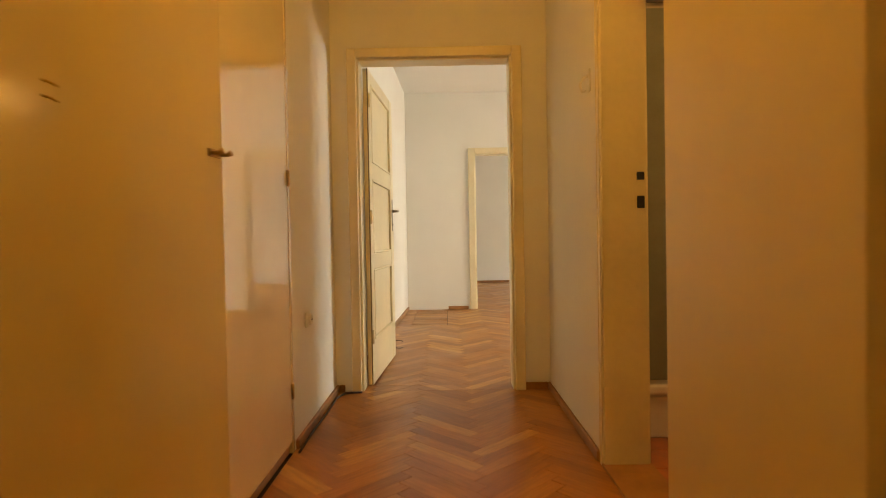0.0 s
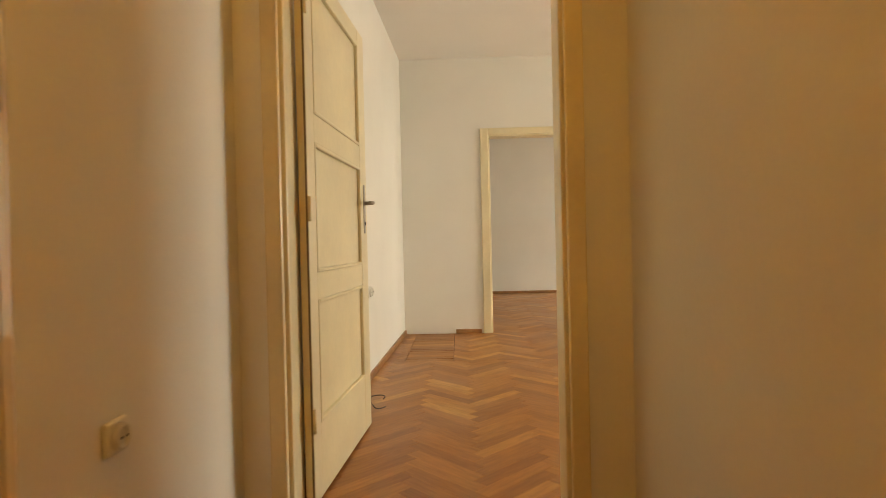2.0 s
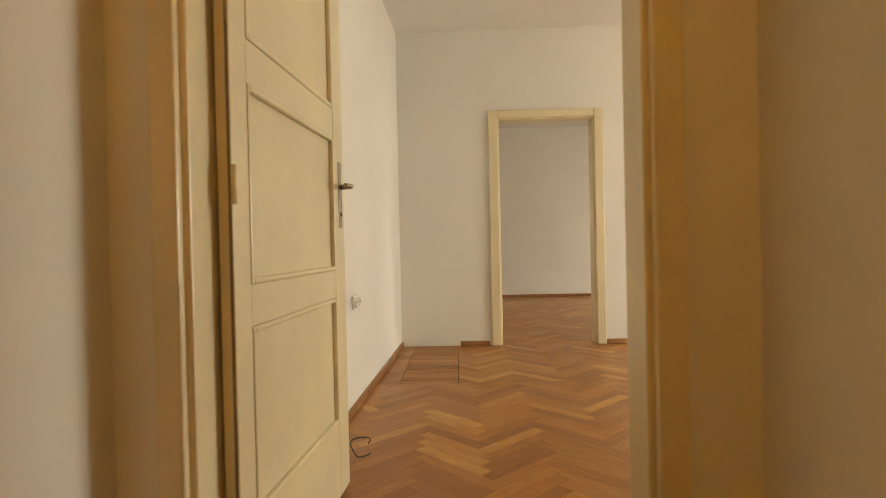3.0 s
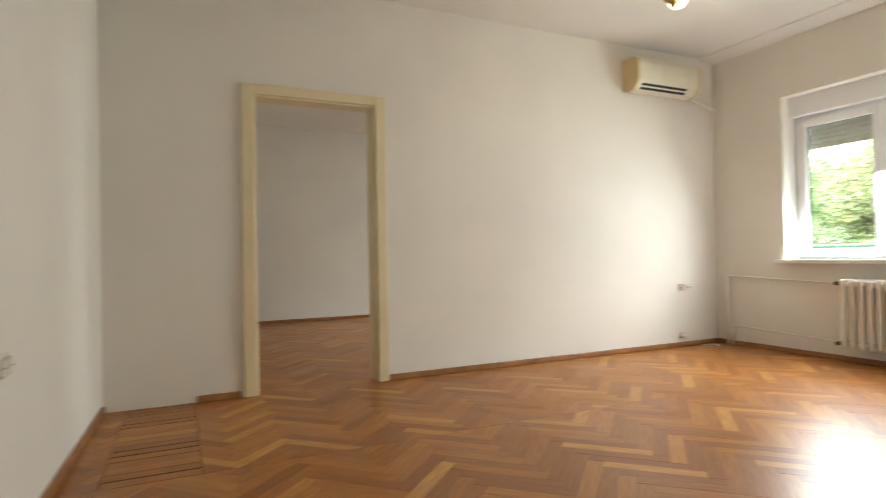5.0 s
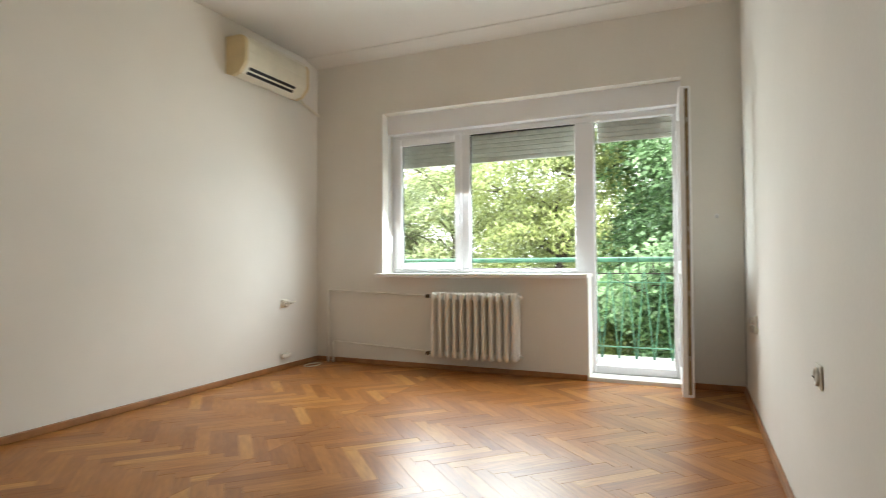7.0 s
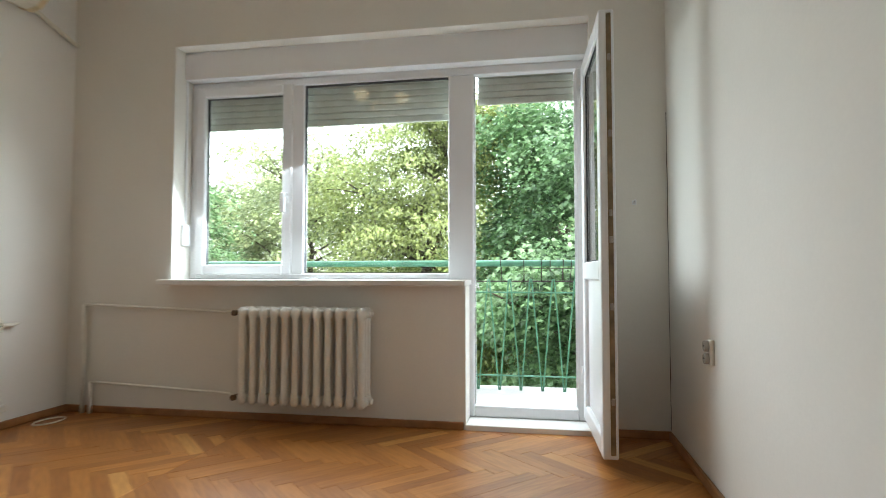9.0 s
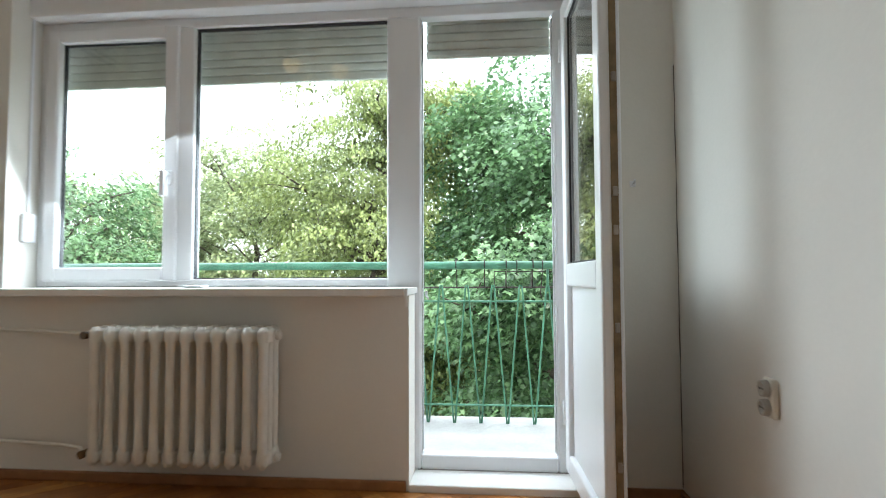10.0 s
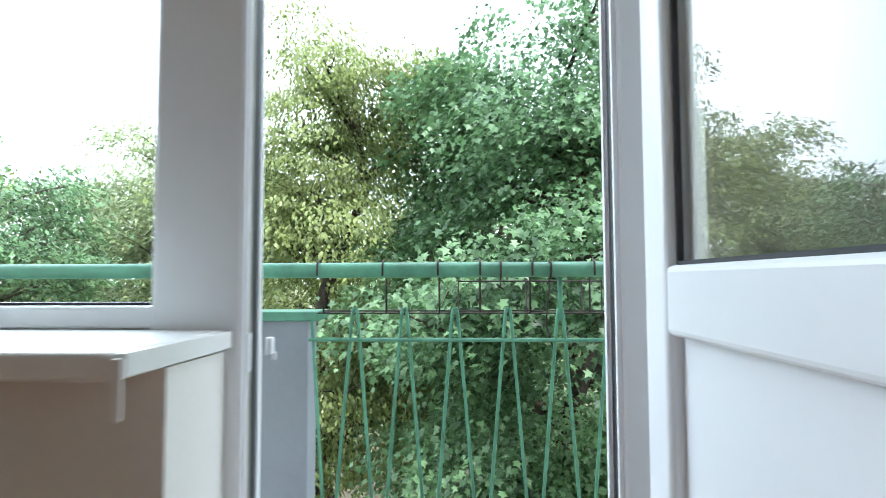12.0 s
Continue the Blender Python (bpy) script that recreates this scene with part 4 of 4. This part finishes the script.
def railing():
    base = 0.022
    r = thing("balcony_railing", "green painted steel balcony railing with zigzag bars", "railing", (4.62, -2.0, base))

    def local(bm):
        bmesh.ops.translate(bm, verts=bm.verts, vec=(-4.62, 2.0, -base))
        return bm

    bm = bmesh.new()
    tube(bm, [(4.61, -5.0, 0.958), (4.61, 1.0, 0.958)], 0.0235, 16)
    part("top_rail", local(bm), GREEN, r)
    for z, rad, end in ((0.742, 0.006, -2.49), (0.129, 0.006, -2.49)):
        bm = bmesh.new()
        tube(bm, [(4.624, -5.0, z), (4.624, end, z)], rad, 8)
        part("thin_rail", local(bm), GREEN, r)
    step = 0.1575
    lean = random.Random(12)
    for k in range(15):
        y = -2.635 - step * k
        d = lean.uniform(-0.006, 0.006)
        bm = bmesh.new()
        tube(bm, [(4.626, y + step * 0.47, base), (4.626, y + d + 0.009, 0.815), (4.626, y + d + 0.005, 0.838), (4.626, y + d - 0.005, 0.838), (4.626, y + d - 0.009, 0.815), (4.626, y - step * 0.47, base)], 0.0056, 8)
        part("zigzag_bar", local(bm), GREEN, r)
    bm = bmesh.new()
    tube(bm, [(4.626, -2.5, 0.80), (4.626, -2.552, base)], 0.0056, 8)
    part("zigzag_bar", local(bm), GREEN, r)
    for y, low in ((-3.272, 0.80), (-4.85, base), (-0.6, base), (0.6, base)):
        bm = bmesh.new()
        tube(bm, [(4.632, y, low), (4.625, y, 0.95)], 0.0075, 8)
        part("post", local(bm), GREEN, r)
    par = thing("balcony_parapet", "grey parapet panel with green metal cap", "parapet", (4.72, -0.7, base))
    bm = bmesh.new()
    box(bm, -0.05, -1.775, 0, 0.05, 1.75, 0.775, 0.004)
    part("panel", bm, PARAPET, par)
    bm = bmesh.new()
    box(bm, -0.075, -1.808, 0.775, 0.075, 1.79, 0.806, 0.005)
    part("cap", bm, GREEN, par, "green metal cap")
    for y0, span, hooks in ((-2.715, 0.43, (0.188, -0.014, -0.183)), (-3.195, 0.48, (0.168, 0.011, -0.174))):
        basket = thing("wire_planter_rack", "rusty wire flower box rack hooked over the rail", "rack", (4.66, y0, 0.822), "wire racks")
        tall = span > 0.45
        for z, xx in ((0.0, 0.0), (0.0, 0.13), (0.004, 0.065), (0.10, 0.13))[:4 if tall else 3]:
            bm = bmesh.new()
            tube(bm, [(xx, -span / 2, z), (xx, span / 2, z)], 0.0026, 6)
            part("wire", bm, WIRE, basket)
        for yy in hooks:
            bm = bmesh.new()
            tube(bm, [(0.13, yy, 0.10 if tall else 0.004), (0.13, yy, 0.0), (0.0, yy, 0.0), (0.0, yy, 0.11), (-0.02, yy, 0.155), (-0.05, yy, 0.168), (-0.078, yy, 0.155), (-0.081, yy, 0.118)], 0.0032, 6)
            part("hook_wire", bm, WIRE, basket)
        for yy in (span / 2, -span / 2):
            bm = bmesh.new()
            tube(bm, [(0.0, yy, 0.0), (0.13, yy, 0.0), (0.13, yy, 0.10 if tall else 0.01)], 0.0026, 6)
            part("end_wire", bm, WIRE, basket)
    for y, drop in ((-3.241, 0.24), (-3.09, 0.06)):
        bm = bmesh.new()
        tube(bm, [(4.61 + 0.0268 * math.cos(t), y, 0.958 + 0.0268 * math.sin(t)) for t in (i * math.pi / 8 for i in range(16))], 0.0032, 6, True)
        tube(bm, [(4.637, y, 0.955), (4.642, y, 0.90), (4.638, y + 0.012, 0.955 - drop * 0.7), (4.641, y - 0.01, 0.955 - drop)], 0.0028, 6)
        tagged(part("wire_tie", bm, WIRE), "rusty wire tied round the green rail", "wire", "wire ties")


railing()


# ---- ground and trees ----
GROUND = -7.0
bm = bmesh.new()
bmesh.ops.create_grid(bm, x_segments=40, y_segments=40, size=600)
bmesh.ops.translate(bm, verts=bm.verts, vec=(0, 0, GROUND))
structure("ground", bm, GRASS, "shaded park ground with grass and bare earth")

MAPLE_SHAPE = [(0, 0), (0.40, 0.02), (0.24, 0.24), (0.56, 0.50), (0.17, 0.56), (0.0, 1.0)]
FAR_SHAPE = [(0, 0), (0.27, 0.45), (0.0, 1.0)]
PLAIN_SHAPE = [(0, 0), (0.2, 0.25), (0.24, 0.55), (0.0, 1.0)]


def leaf_mesh(name, centres, sizes, shape, material, rng, droop, facing):
    """All leaves of one crown: flat lobed blades folded along the midrib, each one turned its own way."""
    half = np.array(shape)
    n = len(half)
    right = np.column_stack([half[:, 0], half[:, 1], 0.18 * half[:, 0]])
    left = right[1:-1] * (-1, 1, 1)
    base = np.vstack([right, left])
    mid = len(base)
    base = np.vstack([base, [(0, 0.4, 0)]])
    loop = list(range(n)) + list(range(mid - 1, n - 1, -1))
    tris = [(mid, loop[i], loop[(i + 1) % len(loop)]) for i in range(len(loop))]
    k = len(centres)
    yaw, pitch, roll = facing - math.pi / 2 + rng.normal(0, 0.95, k), rng.normal(-droop, 0.38, k), rng.normal(0, 0.42, k)
    cy, sy, cp, sp, cr, sr = np.cos(yaw), np.sin(yaw), np.cos(pitch), np.sin(pitch), np.cos(roll), np.sin(roll)
    p = base[None] * sizes[:, None, None]
    x, y, z = p[..., 0], p[..., 1], p[..., 2]
    x, z = x * cr[:, None] + z * sr[:, None], -x * sr[:, None] + z * cr[:, None]
    y, z = y * cp[:, None] - z * sp[:, None], y * sp[:, None] + z * cp[:, None]
    x, y = x * cy[:, None] - y * sy[:, None], x * sy[:, None] + y * cy[:, None]
    verts = (np.stack([x, y, z], -1) + centres[:, None]).reshape(-1, 3)
    faces = (np.array(tris)[None] + (np.arange(k) * len(base))[:, None, None]).reshape(-1, 3)
    me = bpy.data.meshes.new(name)
    me.vertices.add(len(verts))
    me.vertices.foreach_set("co", verts.ravel())
    me.loops.add(faces.size)
    me.loops.foreach_set("vertex_index", faces.ravel())
    me.polygons.add(len(faces))
    me.polygons.foreach_set("loop_start", np.arange(0, faces.size, 3))
    me.update(calc_edges=True)
    me.materials.append(material)
    return me


def tree(label, x, y, top, radius, low, leaves, size, shape, material, seed, droop=0.5, ground=GROUND):
    rng = np.random.default_rng(seed)
    rnd = random.Random(seed)
    t = thing("tree", label, "tree", (x, y, ground))
    H = top - ground
    bm = bmesh.new()
    bend = [(rnd.uniform(-0.15, 0.15) * i, rnd.uniform(-0.15, 0.15) * i, H * 0.9 * i / 6) for i in range(7)]
    tube(bm, bend, [0.2 * (1 - 0.86 * i / 6) + 0.02 for i in range(7)], 10)
    part("trunk", bm, BARK, t)
    limbs = []
    near = math.hypot(x - 4, y + 3) < 11
    bm = bmesh.new()
    mid_z, half = (low + top) / 2 - ground, (top - low) / 2
    for i in range(34):
        f = rnd.uniform(0.25, 0.95)
        z0 = (low - ground) * 0.8 + (H * 0.86 - (low - ground) * 0.8) * f
        k = min(int(z0 / (H * 0.9) * 6), 5)
        a = Vector(bend[k]).lerp(Vector(bend[k + 1]), z0 / (H * 0.9) * 6 - k)
        ang = i * 2.4 + rnd.uniform(-0.4, 0.4)
        reach = radius * rnd.uniform(0.65, 1.0) * math.sqrt(max(0.12, 1 - ((z0 + 0.5 - mid_z) / half) ** 2))
        rise = rnd.uniform(0.2, 0.75) * reach
        pts = [a, a + Vector((math.cos(ang) * reach * 0.4, math.sin(ang) * reach * 0.4, rise * 0.55)), a + Vector((math.cos(ang + 0.15) * reach * 0.75, math.sin(ang + 0.15) * reach * 0.75, rise * 0.85)), a + Vector((math.cos(ang + 0.2) * reach, math.sin(ang + 0.2) * reach, rise))]
        tube(bm, pts, [0.055, 0.038, 0.022, 0.008], 6)
        limbs.append(pts)
        for _ in range(3):
            p = pts[1].lerp(pts[3], rnd.random())
            q = p + Vector((rnd.gauss(0, 0.45), rnd.gauss(0, 0.45), rnd.uniform(0.0, 0.6)))
            tube(bm, [p, p.lerp(q, 0.5) + Vector((0, 0, 0.05)), q], [0.016, 0.011, 0.004], 5)
            limbs.append([p, p.lerp(q, 0.4), p.lerp(q, 0.8), q])
        if near:
            part("limb", bm, BARK, t)
            bm = bmesh.new()
    if near:
        bm.free()
    else:
        tagged(part("branchwork", bm, BARK, t), kind="stuff")
    sprays = []
    for pts in limbs:
        for _ in range(3):
            sprays.append(np.array(pts[1].lerp(pts[3], rnd.uniform(0.15, 1.1))) + rng.normal(0, 0.2, 3) * radius / 2.4)
    for _ in range(int(len(sprays) * 0.75)):
        d = rng.normal(size=3)
        d /= np.linalg.norm(d)
        u = rng.uniform(0.62, 0.97) * (1 + 0.16 * math.sin(3 * d[0] + seed) * math.cos(4 * d[1] + 2 * d[2]))
        sprays.append(np.array((d[0] * radius * u, d[1] * radius * u, mid_z + d[2] * half * u)))
    sprays = np.array(sprays)
    reach = rng.uniform(0.22, 0.62, len(sprays)) * radius / 2.6
    share = reach ** 2
    pick = rng.choice(len(sprays), leaves, p=share / share.sum())
    ang, far = rng.uniform(0, 2 * math.pi, leaves), np.sqrt(rng.uniform(0, 1, leaves))
    out = np.arctan2(sprays[pick, 1], sprays[pick, 0])
    flat = np.column_stack([np.cos(ang) * far, np.sin(ang) * far])
    sag = -0.28 * (flat[:, 0] * np.cos(out) + flat[:, 1] * np.sin(out)) - 0.12 * far ** 2
    spread = np.column_stack([flat, sag + rng.normal(0, 0.2, leaves)]) * reach[pick][:, None]
    sizes = size * rng.uniform(0.6, 1.25, leaves)
    me = leaf_mesh("crown", sprays[pick] + spread, sizes, shape, material, rng, droop, out)
    crown = new("crown", me)
    crown.parent = t
    return t


tree("tall maple with dense deep green lobed leaves before the balcony", 10.8, -4.35, 5.2, 3.0, -3.8, 104000, 0.088, MAPLE_SHAPE, LEAF_MAPLE, 3, 0.7)
tree("yellow-green tree with fine hanging leaves before the balcony", 12.4, -0.5, 5.75, 2.45, -4.0, 100000, 0.086, PLAIN_SHAPE, LEAF_LIME, 5, 0.8)
tree("maple with dense dark leaves beside the balcony", 11.5, -9.2, 6.0, 3.2, -3.5, 14000, 0.17, MAPLE_SHAPE, LEAF_MAPLE, 8)
tree("low maple with broad leaves below the railing", 8.8, -3.5, -1.3, 1.75, -5.0, 24000, 0.12, MAPLE_SHAPE, LEAF_MAPLE, 11, 0.7)
tree("yellow-green park tree behind the maples", 18.5, 1.0, 4.4, 3.3, -6.0, 30000, 0.14, FAR_SHAPE, LEAF_LIME, 33)
tree("dark green park tree behind the maples", 17.5, -3.2, 4.2, 3.6, -6.0, 34000, 0.16, FAR_SHAPE, LEAF_MAPLE, 31)
# the LEAF_FAR crowns carry air haze as a paler leaf colour
tree("park tree in the distance with green leaves paled for haze", 24, 7.3, 7.7, 3.9, -5.5, 34000, 0.2, FAR_SHAPE, LEAF_FAR, 21)
tree("park tree in the distance with green leaves paled for haze", 30, 13.5, 7.4, 5.0, -5.5, 32000, 0.24, FAR_SHAPE, LEAF_FAR, 22)
tree("deep green park tree in the distance", 19, 11.3, 5.1, 3.4, -5.5, 30000, 0.18, FAR_SHAPE, LEAF_MAPLE, 23)
tree("park tree in the distance with green leaves paled for haze", 26, -4.0, 5.5, 4.8, -5.5, 16000, 0.26, FAR_SHAPE, LEAF_FAR, 24)
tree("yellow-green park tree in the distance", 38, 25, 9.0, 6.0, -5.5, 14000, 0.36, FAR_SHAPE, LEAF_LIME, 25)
tree("park tree in the distance with green leaves paled for haze", 24, 23, 7.0, 5.0, -5.5, 14000, 0.3, FAR_SHAPE, LEAF_FAR, 26)
tree("deep green park tree in the distance", 16, 22, 5.6, 4.4, -5.5, 14000, 0.28, FAR_SHAPE, LEAF_MAPLE, 28)
tree("park tree in the distance with green leaves paled for haze", 24, -14, 5.0, 5.4, -5.5, 14000, 0.3, FAR_SHAPE, LEAF_FAR, 27)


# ---- parquet, laid in herringbone ----
PL, PW, PT, GAP = 0.42, 0.07, 0.0122, 0.0004
C45 = math.sqrt(0.5)


def turn45(u, v):
    return (u - v) * C45, (u + v) * C45


def clip(poly, x0, y0, x1, y1):
    for axis, lim, keep in ((0, x0, 1), (0, x1, -1), (1, y0, 1), (1, y1, -1)):
        out = []
        for i, p in enumerate(poly):
            q = poly[i - 1]
            pin, qin = (p[axis] - lim) * keep >= 0, (q[axis] - lim) * keep >= 0
            if pin != qin:
                f = (lim - q[axis]) / (p[axis] - q[axis])
                out.append(tuple(q[k] + (p[k] - q[k]) * f for k in range(4)))
            if pin:
                out.append(p)
        poly = out
        if len(poly) < 3:
            return []
    return poly


class PlankSheet:
    """Collects planks as top faces with a small bevel and sides, with their own grain coordinates."""

    def __init__(self):
        self.verts, self.faces, self.uvs = [], [], []

    def add(self, poly, dz=0.0):
        cx, cy = sum(p[0] for p in poly) / len(poly), sum(p[1] for p in poly) / len(poly)
        n, b = len(poly), len(self.verts)
        for inset, z in ((0.0012, 0.0), (GAP, -0.0009), (GAP, -PT)):
            for p in poly:
                d = math.hypot(p[0] - cx, p[1] - cy) or 1
                self.verts.append((p[0] - (p[0] - cx) / d * inset * 1.4, p[1] - (p[1] - cy) / d * inset * 1.4, z + dz))
        self.faces.append(tuple(range(b, b + n)))
        self.uvs += [(p[2], p[3]) for p in poly]
        for ring_ in (0, 1):
            for i in range(n):
                j = (i + 1) % n
                a = b + ring_ * n
                self.faces.append((a + i, a + n + i, a + n + j, a + j))
                self.uvs += [(poly[k][2], poly[k][3]) for k in (i, i, j, j)]

    def mesh(self, name):
        me = bpy.data.meshes.new(name)
        me.from_pydata(self.verts, [], self.faces)
        layer = me.uv_layers.new(name="plank")
        layer.data.foreach_set("uv", np.array(self.uvs, dtype=np.float32).ravel())
        me.materials.append(PARQUET)
        return me


def ccw(poly):
    area = sum(poly[i - 1][0] * poly[i][1] - poly[i][0] * poly[i - 1][1] for i in range(len(poly)))
    return poly if area > 0 else poly[::-1]


def herringbone(x0, y0, x1, y1):
    """The planks of one rectangle: (polygon, whole, angle, centre)."""
    reach = max(x1 - x0, y1 - y0) * 2 + 12
    for m in range(-12, 13):
        for k in range(-160, 160):
            for along in (0, 1):
                u0, v0 = (k * PW + 2 * PL * m, k * PW) if along == 0 else ((k - 1) * PW + 2 * PL * m, k * PW)
                du, dv = (PL, PW) if along == 0 else (PW, PL)
                cx, cy = turn45(u0 + du / 2, v0 + dv / 2)
                if not (x0 - 0.3 < cx < x1 + 0.3 and y0 - 0.3 < cy < y1 + 0.3):
                    continue
                poly = []
                for a, c in ((0, 0), (1, 0), (1, 1), (0, 1)):
                    x, y = turn45(u0 + a * du, v0 + c * dv)
                    g = (a * PL, c * PW) if along == 0 else (c * PL, a * PW)
                    poly.append((x, y, *g))
                cut = clip(poly, x0, y0, x1, y1)
                if len(cut) < 3:
                    continue
                area = abs(sum(cut[i - 1][0] * cut[i][1] - cut[i][0] * cut[i - 1][1] for i in range(len(cut)))) / 2
                if area < 0.00003:
                    continue
                yield ccw(cut), area > PL * PW * 0.999, 45 if along == 0 else 135, (cx, cy)


floor = tagged(new("floor"), "glossy oak herringbone parquet with varied brown planks", kind="structure")
PATCH = (-1.735, -1.38, -1.335, -0.03)
whole_planks, rest = [], PlankSheet()
jitter = random.Random(4)
areas = [(WEST, PART_N, EAST, PATCH[1]), (PATCH[2], PATCH[1], EAST, 0.0), (WEST, PATCH[1], PATCH[0], 0.0), (PATCH[0], PATCH[3], PATCH[2], 0.0), (HD[0], HALL_N, HD[1], PART_N), (HALL_L, HALL_S, HALL_R, HALL_N), (ND[0], 0.0, ND[1], 0.15), (WEST, 0.15, EAST, FAR_N)]
for n_area, rect in enumerate(areas):
    for poly, whole, angle, c in herringbone(*rect):
        if n_area > 5 or not whole:
            rest.add(poly, jitter.uniform(-0.0004, 0.0004))
        else:
            whole_planks.append((angle, c, poly))
whole_planks.sort(key=lambda w: math.hypot(w[1][0] + 0.9, w[1][1] + 3.4))
sheet = PlankSheet()
sheet.add([(-PL / 2, -PW / 2, 0, 0), (PL / 2, -PW / 2, PL, 0), (PL / 2, PW / 2, PL, PW), (-PL / 2, PW / 2, 0, PW)])
plank_mesh = sheet.mesh("plank")
for angle, c, poly in whole_planks[:290]:
    ob = new("plank", plank_mesh)
    ob.parent = floor
    ob.location, ob.rotation_euler = (c[0], c[1], jitter.uniform(-0.0004, 0.0004)), (0, 0, radians(angle))
for angle, c, poly in whole_planks[290:]:
    rest.add(poly, jitter.uniform(-0.0004, 0.0004))
# repaired corner: straight planks with open joints
y = PATCH[1]
while y < PATCH[3] - 0.02:
    y2 = min(y + 0.085, PATCH[3])
    g = 0.006 if jitter.random() < 0.4 else 0.001
    rest.add([(PATCH[0] + 0.003, y + g, 0, 0), (PATCH[2] - 0.003, y + g, 0.4, 0), (PATCH[2] - 0.003, y2 - g, 0.4, 0.08), (PATCH[0] + 0.003, y2 - g, 0, 0.08)], jitter.uniform(-0.001, 0.0005))
    y = y2
ob = new("planks", rest.mesh("planks"))
ob.parent = floor
tagged(ob, kind="stuff")
bath_floor = tagged(new("bath_floor"), "reddish brown bathroom floor tiles", kind="structure")
bm = bmesh.new()
box(bm, -0.099, -0.099, -0.011, 0.099, 0.099, 0.0, 0.002, 1)
tile_mesh = mesh_of("tile", bm, REDTILE)
for i in range(7):
    for j in range(20):
        ob = new("tile", tile_mesh)
        ob.parent = bath_floor
        ob.location = (HALL_R + 0.29 + 0.2 * i, -4.2 - 0.2 * j, 0)
